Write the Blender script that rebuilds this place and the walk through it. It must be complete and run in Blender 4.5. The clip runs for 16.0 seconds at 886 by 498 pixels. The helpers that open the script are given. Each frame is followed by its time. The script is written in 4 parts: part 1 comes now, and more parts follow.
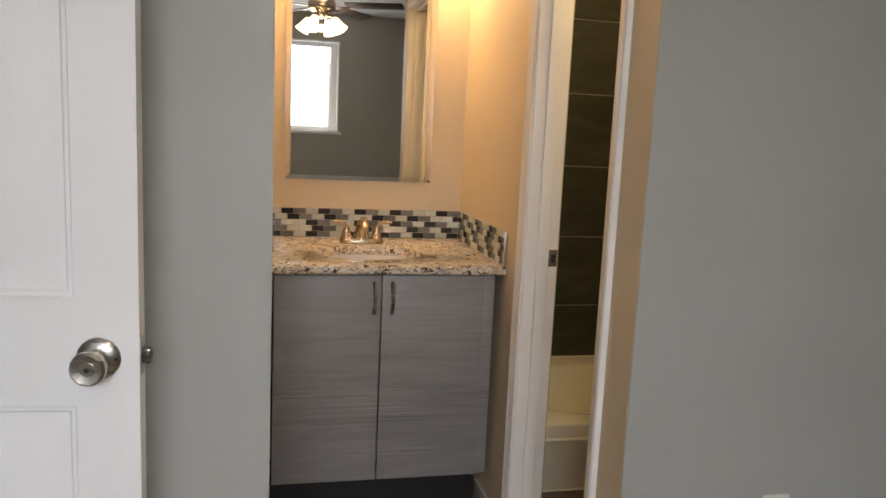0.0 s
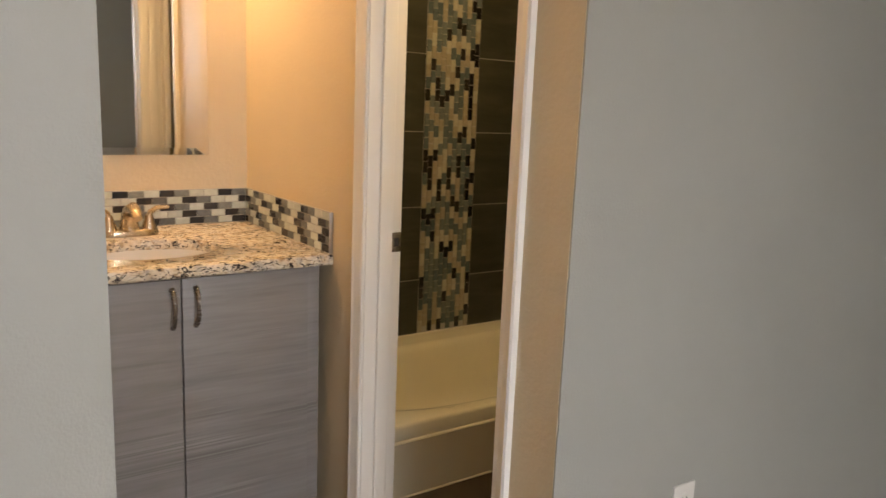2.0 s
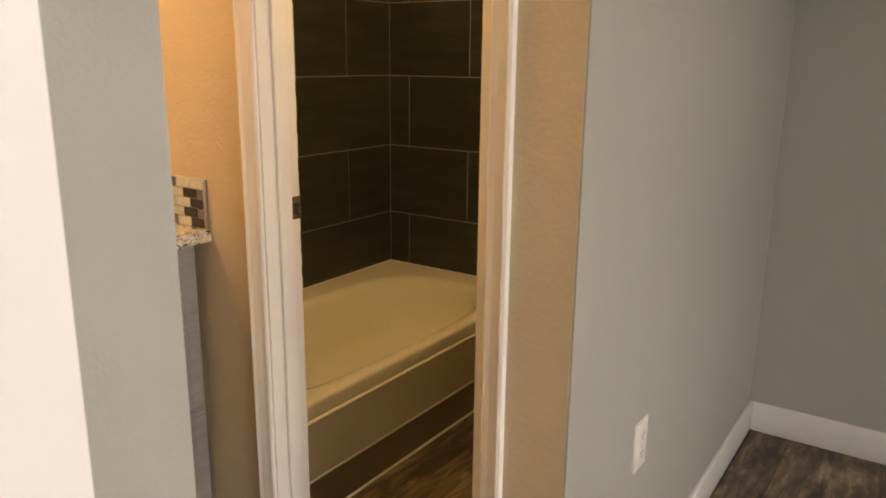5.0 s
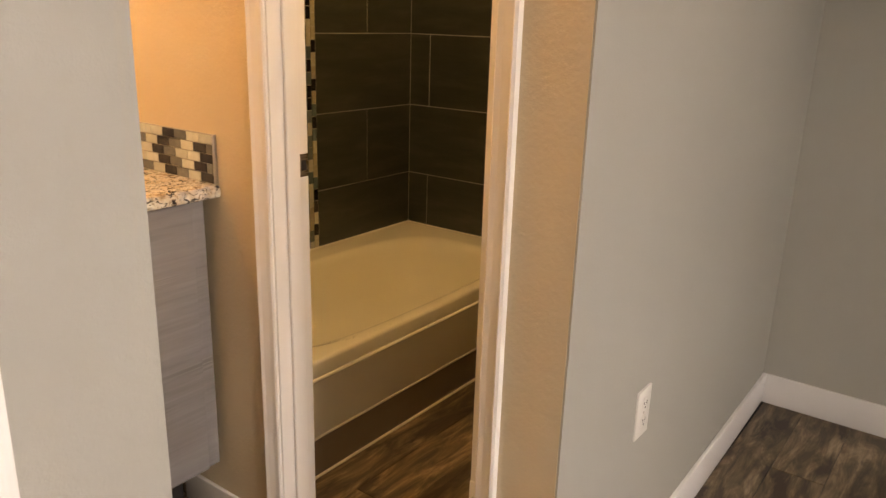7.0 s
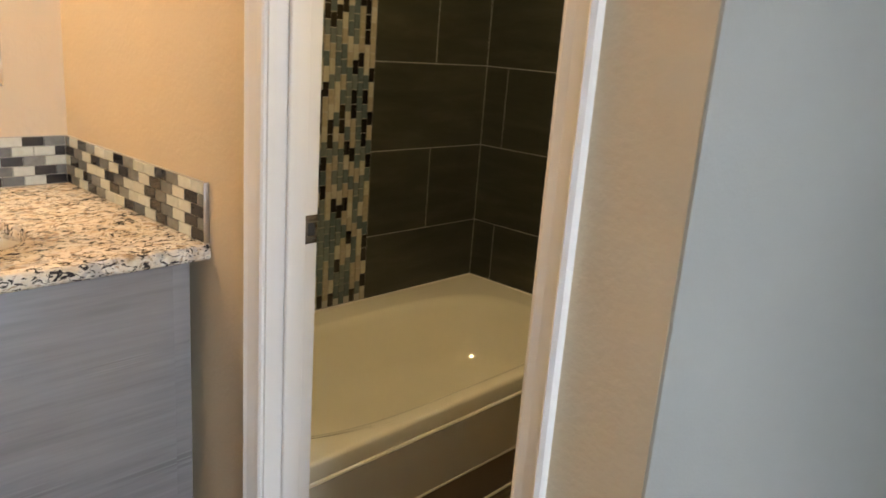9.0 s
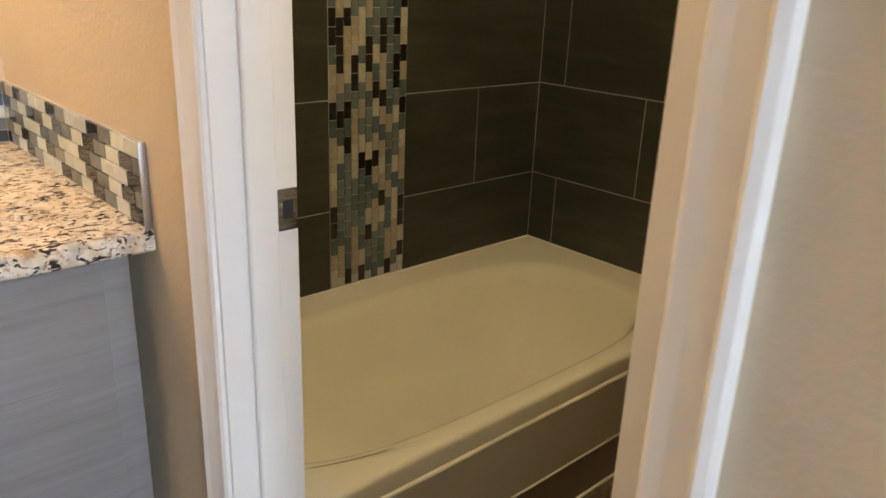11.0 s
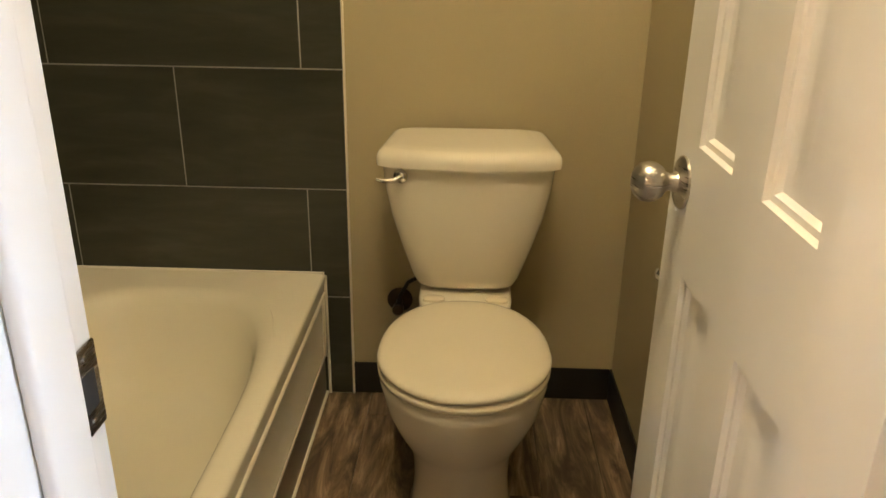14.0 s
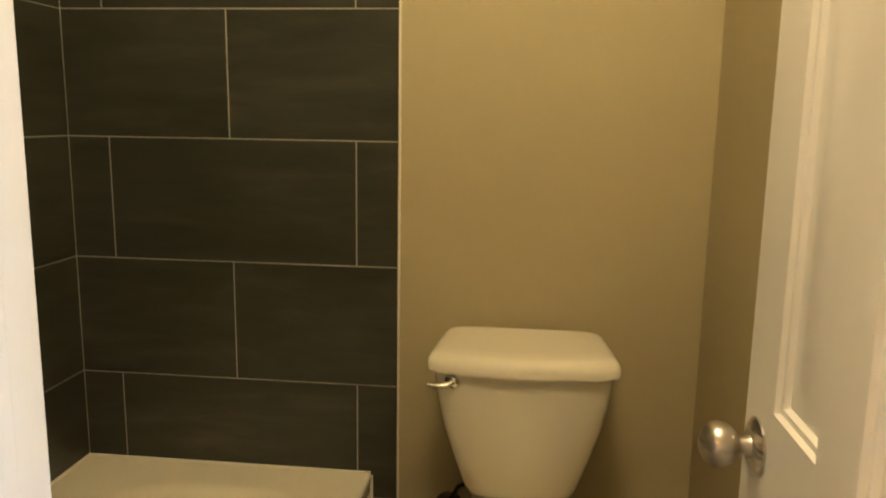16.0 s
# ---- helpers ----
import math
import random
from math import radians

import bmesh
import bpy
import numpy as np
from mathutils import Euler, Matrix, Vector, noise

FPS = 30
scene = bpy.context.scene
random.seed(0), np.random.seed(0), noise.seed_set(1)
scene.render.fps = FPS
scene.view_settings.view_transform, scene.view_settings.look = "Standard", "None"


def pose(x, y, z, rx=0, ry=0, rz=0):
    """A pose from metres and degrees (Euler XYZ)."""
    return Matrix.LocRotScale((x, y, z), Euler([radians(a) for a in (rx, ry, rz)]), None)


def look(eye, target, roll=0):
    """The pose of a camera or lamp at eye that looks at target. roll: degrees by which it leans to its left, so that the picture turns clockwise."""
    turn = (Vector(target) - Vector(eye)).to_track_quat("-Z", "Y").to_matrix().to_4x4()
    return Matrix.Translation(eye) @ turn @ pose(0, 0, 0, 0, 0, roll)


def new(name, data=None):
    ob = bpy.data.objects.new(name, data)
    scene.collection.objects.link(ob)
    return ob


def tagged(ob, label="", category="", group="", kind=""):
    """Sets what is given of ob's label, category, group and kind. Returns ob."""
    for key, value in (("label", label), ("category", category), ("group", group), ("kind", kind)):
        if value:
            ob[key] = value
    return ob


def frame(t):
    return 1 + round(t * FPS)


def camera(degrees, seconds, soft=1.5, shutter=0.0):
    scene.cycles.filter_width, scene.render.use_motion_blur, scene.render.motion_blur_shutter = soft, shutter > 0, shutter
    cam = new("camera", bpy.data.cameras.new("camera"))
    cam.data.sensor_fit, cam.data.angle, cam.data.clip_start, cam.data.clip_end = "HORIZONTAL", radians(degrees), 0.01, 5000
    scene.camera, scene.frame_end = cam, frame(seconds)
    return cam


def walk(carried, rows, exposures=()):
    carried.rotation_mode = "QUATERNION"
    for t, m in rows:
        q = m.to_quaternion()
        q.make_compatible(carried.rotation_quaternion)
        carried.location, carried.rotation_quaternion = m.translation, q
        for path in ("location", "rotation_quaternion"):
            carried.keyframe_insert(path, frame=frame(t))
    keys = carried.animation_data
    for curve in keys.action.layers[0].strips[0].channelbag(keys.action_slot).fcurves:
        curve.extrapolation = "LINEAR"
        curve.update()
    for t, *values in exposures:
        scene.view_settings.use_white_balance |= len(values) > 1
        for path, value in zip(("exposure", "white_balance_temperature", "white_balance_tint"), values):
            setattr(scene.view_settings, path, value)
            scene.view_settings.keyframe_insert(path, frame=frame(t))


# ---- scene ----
cam = camera(60.5, 16.0, shutter=0.4)
PATH = [
    (0, (-0.753, -1.756, 1.328), (-0.31, 0.173, 1.037), 2.6),
    (0.5, (-0.858, -1.662, 1.321), (-0.267, 0.224, 1.01), 1.5),
    (1, (-0.873, -1.523, 1.307), (-0.099, 0.287, 0.954), 2.0),
    (1.5, (-0.879, -1.393, 1.325), (0.045, 0.344, 0.964), 2.0),
    (2, (-0.928, -1.257, 1.321), (0.202, 0.352, 0.96), 2.3),
    (2.5, (-0.973, -1.147, 1.323), (0.292, 0.349, 0.921), 1.4),
    (3, (-0.962, -1.040, 1.317), (0.420, 0.333, 0.865), 2.2),
    (3.5, (-0.936, -0.914, 1.341), (0.541, 0.358, 0.89), 2.4),
    (4, (-0.95, -0.848, 1.329), (0.568, 0.377, 0.888), 1.5),
    (4.5, (-1.043, -0.795, 1.318), (0.522, 0.366, 0.866), -0.1),
    (5, (-1.103, -0.81, 1.305), (0.5, 0.282, 0.818), 0.6),
    (5.2, (-1.1, -0.836, 1.295), (0.504, 0.242, 0.78), 0.8),
    (7.3, (-1.054, -0.839, 1.305), (0.478, 0.309, 0.728), 2.2),
    (7.5, (-1.017, -0.791, 1.309), (0.515, 0.374, 0.765), 2.7),
    (8, (-0.913, -0.714, 1.328), (0.626, 0.485, 0.888), 2.9),
    (8.5, (-0.824, -0.661, 1.31), (0.696, 0.553, 0.847), 3.1),
    (9, (-0.697, -0.642, 1.311), (0.719, 0.668, 0.784), 4.3),
    (9.2, (-0.643, -0.598, 1.302), (0.728, 0.746, 0.742), 4.5),
    (11.3, (-0.348, -0.278, 1.241), (0.936, 1.092, 0.552), 2.4),
    (11.5, (-0.346, -0.22, 1.246), (1.012, 1.079, 0.562), 1.9),
    (12, (-0.325, -0.138, 1.243), (1.194, 0.978, 0.575), 2.4),
    (12.5, (-0.244, -0.015, 1.219), (1.477, 0.761, 0.559), 2.1),
    (13, (-0.182, 0.062, 1.204), (1.662, 0.455, 0.537), 1.4),
    (13.5, (-0.226, 0.173, 1.207), (1.65, 0.292, 0.524), 0.4),
    (14, (-0.254, 0.202, 1.199), (1.606, 0.255, 0.465), 0.9),
    (14.5, (-0.271, 0.191, 1.192), (1.566, 0.237, 0.403), 1.2),
    (15, (-0.276, 0.198, 1.204), (1.586, 0.257, 0.476), 0.7),
    (15.5, (-0.237, 0.214, 1.243), (1.706, 0.288, 0.773), 0.4),
    (16, (-0.185, 0.201, 1.289), (1.775, 0.413, 0.947), 0.9),
]
EXPOSURES = [
    (0.0, -0.88, 8000, 20),
    (1.0, -0.88, 8300, 21),
    (2.0, -0.47, 8550, 21),
    (3.2, -0.20, 7500, 17),
    (4.0, -0.14, 6500, 14),
    (4.5, -0.12, 7500, 17),
    (5.0, -0.28, 10200, 23),
    (7.3, -0.10, 11000, 29),
    (8.4, -0.12, 6900, 16),
    (9.2, -0.12, 6850, 15),
    (11.5, 0.04, 6500, 15),
    (12.5, 0.26, 6450, 15),
    (13.1, 0.68, 5900, 15),
    (14.5, 0.54, 6700, 15),
    (16.0, 0.38, 7000, 14),
]
walk(cam, [(t, look(eye, target, roll)) for t, eye, target, roll in PATH], EXPOSURES)

# ---- world, large lights ----
world = bpy.data.worlds.new("sky")
scene.world = world
world.use_nodes = True
wn = world.node_tree.nodes
sky = wn.new("ShaderNodeTexSky")
sky.sky_type, sky.sun_disc = "NISHITA", False
sky.sun_elevation, sky.sun_rotation = radians(35), radians(120)
wn["Background"].inputs[1].default_value = 0.12
world.node_tree.links.new(sky.outputs[0], wn["Background"].inputs[0])

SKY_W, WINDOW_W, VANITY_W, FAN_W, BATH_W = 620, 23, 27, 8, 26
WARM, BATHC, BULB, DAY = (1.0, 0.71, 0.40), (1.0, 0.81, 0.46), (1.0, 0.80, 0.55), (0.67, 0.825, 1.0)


def lamp(name, kind, m, watts, color, size=0.03, size_y=None):
    data = bpy.data.lights.new(name, kind)
    data.energy, data.color = watts, color
    if kind == "AREA":
        data.shape, data.size, data.size_y = "RECTANGLE", size, size_y or size
    else:
        data.shadow_soft_size = size
    ob = new(name, data)
    ob.matrix_world = m
    return ob


# ---- plan, in metres ----
WALL_Y = -0.322           # bedroom face of the wall with the alcove
AL, AR, AB = -0.75, 0.0, 1.238   # alcove: side walls, back wall
BX0, BX1 = 0.11, 1.64     # bathroom, along x
BY0, BY1 = -0.228, 1.36   # bathroom, along y
WEST, SOUTH = -1.80, -3.15
CEIL = 2.42
JF, JN = 0.400, -0.150    # door jamb faces
DOOR_H = 2.03
TUB_Z = 0.376

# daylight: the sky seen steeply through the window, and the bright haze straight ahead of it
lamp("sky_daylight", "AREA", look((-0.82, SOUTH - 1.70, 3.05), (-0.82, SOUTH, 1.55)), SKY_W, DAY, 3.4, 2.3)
lamp("window_daylight", "AREA", look((-0.82, SOUTH - 0.15, 1.75), (-0.82, 0, 1.70)), WINDOW_W, DAY, 1.18, 0.74)
for bx in (-0.60, -0.375, -0.15):
    lamp("vanity_bulb", "POINT", pose(bx, 1.10, 2.02), VANITY_W / 3, WARM, 0.022)
lamp("fan_bulb", "POINT", pose(-0.405, -1.65, 2.085), FAN_W, BULB, 0.025)
for by in (0.16, 0.30):
    lamp("bathroom_bulb", "POINT", pose(0.45, by, 2.27), BATH_W / 2, BATHC, 0.03)


# ---- materials ----
def mat(name, color, rough=0.5, metal=0.0, spec=0.5):
    m = bpy.data.materials.new(name)
    m.use_nodes = True
    b = m.node_tree.nodes["Principled BSDF"]
    b.inputs["Base Color"].default_value = (*color, 1)
    b.inputs["Roughness"].default_value = rough
    b.inputs["Metallic"].default_value = metal
    b.inputs["Specular IOR Level"].default_value = spec
    return m


class Nodes:
    """Short hand for building a material's nodes."""

    def __init__(self, m):
        self.tree = m.node_tree
        self.bsdf = m.node_tree.nodes["Principled BSDF"]

    def add(self, kind, **kw):
        n = self.tree.nodes.new(kind)
        for k, v in kw.items():
            n.inputs[k.replace("_", " ")].default_value = v
        return n

    def link(self, a, b):
        self.tree.links.new(a, b)

    def coords(self, scale=(1, 1, 1), shift=False):
        tc = self.tree.nodes.new("ShaderNodeTexCoord")
        mp = self.tree.nodes.new("ShaderNodeMapping")
        mp.inputs["Scale"].default_value = scale
        self.link(tc.outputs["Object"], mp.inputs["Vector"])
        if shift:
            oi = self.tree.nodes.new("ShaderNodeObjectInfo")
            mul = self.tree.nodes.new("ShaderNodeMath")
            mul.operation = "MULTIPLY"
            mul.inputs[1].default_value = 37.0
            self.link(oi.outputs["Random"], mul.inputs[0])
            cb = self.tree.nodes.new("ShaderNodeCombineXYZ")
            for i in range(3):
                self.link(mul.outputs[0], cb.inputs[i])
            self.link(cb.outputs[0], mp.inputs["Location"])
        return mp.outputs[0]

    def noise(self, vec, scale, detail=3.0, rough=0.55, distortion=0.0):
        n = self.add("ShaderNodeTexNoise", Scale=scale, Detail=detail, Roughness=rough, Distortion=distortion)
        self.link(vec, n.inputs["Vector"])
        return n.outputs["Fac"]

    def ramp(self, fac, stops, constant=False):
        r = self.tree.nodes.new("ShaderNodeValToRGB")
        r.color_ramp.interpolation = "CONSTANT" if constant else "LINEAR"
        e = r.color_ramp.elements
        while len(e) < len(stops):
            e.new(0.5)
        for el, (p, c) in zip(e, stops):
            el.position = p
            el.color = (*c, 1) if len(c) == 3 else c
        self.link(fac, r.inputs[0])
        return r.outputs[0]

    def mix(self, fac, a, b, mode="MIX"):
        n = self.tree.nodes.new("ShaderNodeMix")
        n.data_type, n.blend_type = "RGBA", mode
        if isinstance(fac, float):
            n.inputs[0].default_value = fac
        else:
            self.link(fac, n.inputs[0])
        for s, v in ((6, a), (7, b)):
            if isinstance(v, tuple):
                n.inputs[s].default_value = (*v, 1)
            else:
                self.link(v, n.inputs[s])
        return n.outputs[2]

    def bump(self, height, strength, distance):
        n = self.add("ShaderNodeBump", Strength=strength, Distance=distance)
        self.link(height, n.inputs["Height"])
        self.link(n.outputs[0], self.bsdf.inputs["Normal"])

    def color(self, out):
        self.link(out, self.bsdf.inputs["Base Color"])

    def rough(self, fac, lo, hi):
        mr = self.add("ShaderNodeMapRange")
        mr.inputs["To Min"].default_value, mr.inputs["To Max"].default_value = lo, hi
        self.link(fac, mr.inputs["Value"])
        self.link(mr.outputs[0], self.bsdf.inputs["Roughness"])


def scaled(c, k):
    return tuple(min(1.0, v * k) for v in c)


def paint(name, color, rough=0.55, bump=0.25, grain=220.0):
    """Rolled wall paint with orange-peel relief and faint uneven patches."""
    m = mat(name, color, rough)
    n = Nodes(m)
    v = n.coords()
    big = n.noise(v, 1.7, 4)
    n.color(n.ramp(big, [(0.25, scaled(color, 0.95)), (0.75, scaled(color, 1.04))]))
    fine, mid = n.noise(v, grain, 3), n.noise(v, 28.0, 3)
    n.bump(n.mix(0.35, fine, mid), bump, 0.004)
    n.rough(big, rough - 0.05, rough + 0.08)
    return m


GREY_PAINT = paint("grey_wall_paint", (0.405, 0.408, 0.376), 0.5)
TAN_PAINT = paint("beige_wall_paint", (0.63, 0.53, 0.385), 0.5, 0.55, 95.0)
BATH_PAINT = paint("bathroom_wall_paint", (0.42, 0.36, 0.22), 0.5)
CEIL_PAINT = paint("ceiling_paint", (0.78, 0.77, 0.74), 0.8, 0.6, 90.0)
WHITE_PAINT = paint("white_trim_paint", (0.80, 0.79, 0.76), 0.33, 0.10, 60.0)
BASE_PAINT = paint("baseboard_paint", (0.82, 0.82, 0.82), 0.35, 0.06, 60.0)


def grained_white():
    """White enamel over a moulded door skin with pressed wood grain."""
    m = mat("door_paint", (0.86, 0.86, 0.85), 0.34)
    n = Nodes(m)
    v = n.coords((90, 90, 3))
    g = n.noise(v, 3.0, 4, 0.6)
    n.bump(g, 0.10, 0.002)
    n.color(n.ramp(n.noise(n.coords(), 3.0, 3), [(0.3, (0.84, 0.84, 0.83)), (0.7, (0.88, 0.88, 0.87))]))
    return m


DOOR_PAINT = grained_white()


def granite():
    m = mat("granite", (0.6, 0.5, 0.4), 0.022)
    n = Nodes(m)
    v = n.coords()
    base = n.ramp(n.noise(v, 30, 5, 0.65), [(0.30, (0.52, 0.40, 0.27)), (0.45, (0.70, 0.61, 0.48)), (0.60, (0.80, 0.75, 0.66)), (0.75, (0.55, 0.52, 0.47))])
    warp = n.noise(n.coords((1.0, 1.6, 1.6)), 52, 5, 0.6, 1.6)
    dark = n.ramp(warp, [(0.545, (0, 0, 0)), (0.585, (1, 1, 1))])
    rust = n.ramp(n.noise(v, 30, 4, 0.65, 1.0), [(0.55, (0, 0, 0)), (0.62, (0.8, 0.8, 0.8))])
    grey = n.ramp(n.noise(v, 19, 4, 0.6, 1.0), [(0.56, (0, 0, 0)), (0.64, (0.7, 0.7, 0.7))])
    c = n.mix(rust, base, (0.33, 0.22, 0.13))
    c = n.mix(grey, c, (0.42, 0.41, 0.40))
    c = n.mix(dark, c, (0.035, 0.032, 0.034))
    n.color(c)
    n.bump(warp, 0.006, 0.001)
    return m


GRANITE = granite()


def laminate():
    """Grey textured wood laminate: soft sideways bands with a few bunches of fine pressed lines."""
    m = mat("grey_wood_laminate", (0.3, 0.28, 0.28), 0.42)
    n = Nodes(m)
    soft = n.noise(n.coords((1.0, 1.0, 9.0)), 2.4, 5, 0.55, 0.5)
    fine = n.noise(n.coords((2.0, 2.0, 60.0)), 2.2, 4, 0.6, 0.3)
    lines = n.noise(n.coords((0.7, 0.7, 170.0)), 1.6, 2, 0.5, 0.15)
    where = n.ramp(n.noise(n.coords((0.9, 0.9, 7.0)), 1.7, 2), [(0.56, (0, 0, 0)), (0.64, (1, 1, 1))])
    c = n.ramp(soft, [(0.30, (0.190, 0.182, 0.188)), (0.50, (0.232, 0.222, 0.228)), (0.70, (0.275, 0.264, 0.270))])
    c = n.mix(0.22, c, n.ramp(fine, [(0.35, (0.17, 0.16, 0.16)), (0.65, (0.31, 0.295, 0.29))]))
    streak = n.mix(where, (0.5, 0.5, 0.5), n.ramp(lines, [(0.42, (0.2, 0.2, 0.2)), (0.58, (0.95, 0.95, 0.95))]))
    n.color(n.mix(0.30, c, streak, "OVERLAY"))
    n.bump(n.mix(0.7, fine, streak), 0.16, 0.003)
    return m


LAMINATE = laminate()


def wood_floor():
    m = mat("vinyl_plank", (0.2, 0.15, 0.11), 0.38)
    n = Nodes(m)
    v = n.coords((1.7, 8.0, 1.0), True)
    a = n.noise(v, 2.2, 6, 0.65, 1.0)
    b = n.noise(n.coords((5.0, 90.0, 1.0), True), 2.0, 3, 0.6)
    c = n.ramp(a, [(0.32, (0.024, 0.017, 0.012)), (0.44, (0.090, 0.064, 0.041)), (0.55, (0.235, 0.170, 0.108)), (0.68, (0.46, 0.36, 0.25))])
    c = n.mix(n.ramp(b, [(0.35, (0.42, 0.42, 0.42)), (0.65, (0, 0, 0))]), c, (0.085, 0.063, 0.047))
    knots = n.ramp(n.noise(n.coords((1.0, 4.0, 1.0), True), 3.4, 4, 0.6, 0.8), [(0.53, (0, 0, 0)), (0.66, (1, 1, 1))])
    c = n.mix(knots, c, (0.04, 0.026, 0.02))
    oi = n.tree.nodes.new("ShaderNodeObjectInfo")
    c = n.mix(1.0, c, n.ramp(oi.outputs["Random"], [(0.0, (0.78, 0.78, 0.78)), (1.0, (1.2, 1.17, 1.14))]), "MULTIPLY")
    n.color(c)
    n.bump(b, 0.12, 0.002)
    n.rough(a, 0.30, 0.48)
    return m


PLANK = wood_floor()


def dark_tile():
    m = mat("dark_wall_tile", (0.1, 0.09, 0.075), 0.32)
    n = Nodes(m)
    a = n.noise(n.coords((1.2, 1.2, 6.0), True), 2.6, 5, 0.6, 0.4)
    b = n.noise(n.coords((1, 1, 1), True), 60, 3)
    n.color(n.ramp(a, [(0.3, (0.026, 0.027, 0.019)), (0.52, (0.041, 0.042, 0.030)), (0.72, (0.063, 0.063, 0.047))]))
    n.bump(n.mix(0.4, a, b), 0.06, 0.002)
    n.rough(a, 0.26, 0.40)
    return m


DARK_TILE = dark_tile()
PLINTH = paint("brown_plinth", (0.20, 0.155, 0.11), 0.4, 0.08, 40.0)
GROUT = paint("pale_grout", (0.40, 0.385, 0.35), 0.8, 0.3, 300.0)


def mosaic(name, stops):
    """Glass and stone mosaic; each piece takes one of a few colours."""
    m = mat(name, (0.3, 0.3, 0.3), 0.015)
    n = Nodes(m)
    oi = n.tree.nodes.new("ShaderNodeObjectInfo")
    geo = n.tree.nodes.new("ShaderNodeNewGeometry")
    pick = n.tree.nodes.new("ShaderNodeMath")
    pick.operation = "ADD"
    n.link(oi.outputs["Random"], pick.inputs[0])
    n.link(geo.outputs["Random Per Island"], pick.inputs[1])
    fr = n.tree.nodes.new("ShaderNodeMath")
    fr.operation = "FRACT"
    n.link(pick.outputs[0], fr.inputs[0])
    c = n.ramp(fr.outputs[0], stops, True)
    c = n.mix(0.25, c, n.ramp(n.noise(n.coords((1, 1, 1), True), 70, 3), [(0.3, (0.2, 0.2, 0.2)), (0.7, (0.9, 0.9, 0.9))]), "SOFT_LIGHT")
    n.color(c)
    return m


SPLASH_DARK = mosaic("splash_glass_black", [(0, (0.030, 0.030, 0.033)), (0.5, (0.042, 0.041, 0.043))])
SPLASH_GREY = mosaic("splash_glass_grey", [(0, (0.16, 0.17, 0.17)), (0.5, (0.21, 0.22, 0.215))])
SPLASH_PALE = mosaic("splash_glass_pale", [(0, (0.60, 0.63, 0.57)), (0.5, (0.53, 0.57, 0.52))])
STRIP_TILE = mosaic("strip_glass", [(0, (0.016, 0.013, 0.012)), (0.20, (0.085, 0.115, 0.115)), (0.40, (0.13, 0.155, 0.145)), (0.57, (0.33, 0.29, 0.215)), (0.82, (0.42, 0.385, 0.30))])


def china(name, color):
    m = mat(name, color, 0.09)
    n = Nodes(m)
    n.color(n.ramp(n.noise(n.coords(), 2.2, 3), [(0.3, scaled(color, 0.97)), (0.7, scaled(color, 1.02))]))
    n.rough(n.noise(n.coords(), 9.0, 4), 0.025, 0.050)
    return m


CHINA = china("bone_china", (0.80, 0.755, 0.64))
TUB_ENAMEL = china("tub_enamel", (0.80, 0.755, 0.62))
SEAT_PLASTIC = china("seat_plastic", (0.80, 0.74, 0.60))
SINK_WHITE = china("sink_china", (0.80, 0.77, 0.72))


def brushed(name, color, rough):
    m = mat(name, color, rough, 1.0)
    n = Nodes(m)
    n.rough(n.noise(n.coords((4, 4, 120)), 6.0, 3), rough - 0.06, rough + 0.08)
    return m


NICKEL = brushed("brushed_nickel", (0.56, 0.53, 0.49), 0.28)
DARK_NICKEL = brushed("dark_nickel", (0.27, 0.25, 0.235), 0.26)
BRONZE = brushed("dark_bronze", (0.085, 0.062, 0.046), 0.34)
WARM_NICKEL = brushed("warm_nickel", (0.60, 0.50, 0.38), 0.22)
CHROME = mat("chrome", (0.80, 0.80, 0.80), 0.06, 1.0)
MIRROR = mat("mirror_silver", (0.86, 0.87, 0.86), 0.0, 1.0)
BLACK_BASE = paint("black_vinyl_base", (0.012, 0.011, 0.011), 0.5, 0.05, 80.0)
DARK = mat("dark_shadow_gap", (0.03, 0.033, 0.036), 0.6)
OUTLET = mat("outlet_plastic", (0.78, 0.77, 0.73), 0.35)
SLOT = mat("slot_black", (0.02, 0.02, 0.02), 0.6)
CAULK = mat("white_caulk", (0.74, 0.70, 0.60), 0.5)
EDGE_METAL = brushed("edge_trim_metal", (0.50, 0.50, 0.50), 0.35)
BLADE = paint("fan_blade_finish", (0.10, 0.075, 0.06), 0.4, 0.05, 60.0)
BLIND = paint("window_shade", (0.80, 0.80, 0.78), 0.7, 0.1, 200.0)


def glow(name, color, strength):
    m = mat(name, (0.9, 0.9, 0.88), 0.3)
    b = m.node_tree.nodes["Principled BSDF"]
    b.inputs["Emission Color"].default_value = (*color, 1)
    b.inputs["Emission Strength"].default_value = strength
    return m


SHADE_GLOW = glow("lit_glass_shade", (1.0, 0.84, 0.62), 7.0)
BATH_GLOW = glow("lit_globe", (1.0, 0.72, 0.42), 6.0)


def pane_glass():
    m = mat("window_glass", (1, 1, 1), 0.02)
    m.node_tree.nodes["Principled BSDF"].inputs["Transmission Weight"].default_value = 1.0
    return m


GLASS = pane_glass()


# ---- mesh helpers ----
def box(x0, x1, y0, y1, z0, z1, bevel=0.0, segs=2):
    bm = bmesh.new()
    add_box(bm, x0, x1, y0, y1, z0, z1)
    if bevel:
        bmesh.ops.bevel(bm, geom=bm.edges[:], offset=bevel, segments=segs, affect="EDGES", profile=0.5)
    return bm


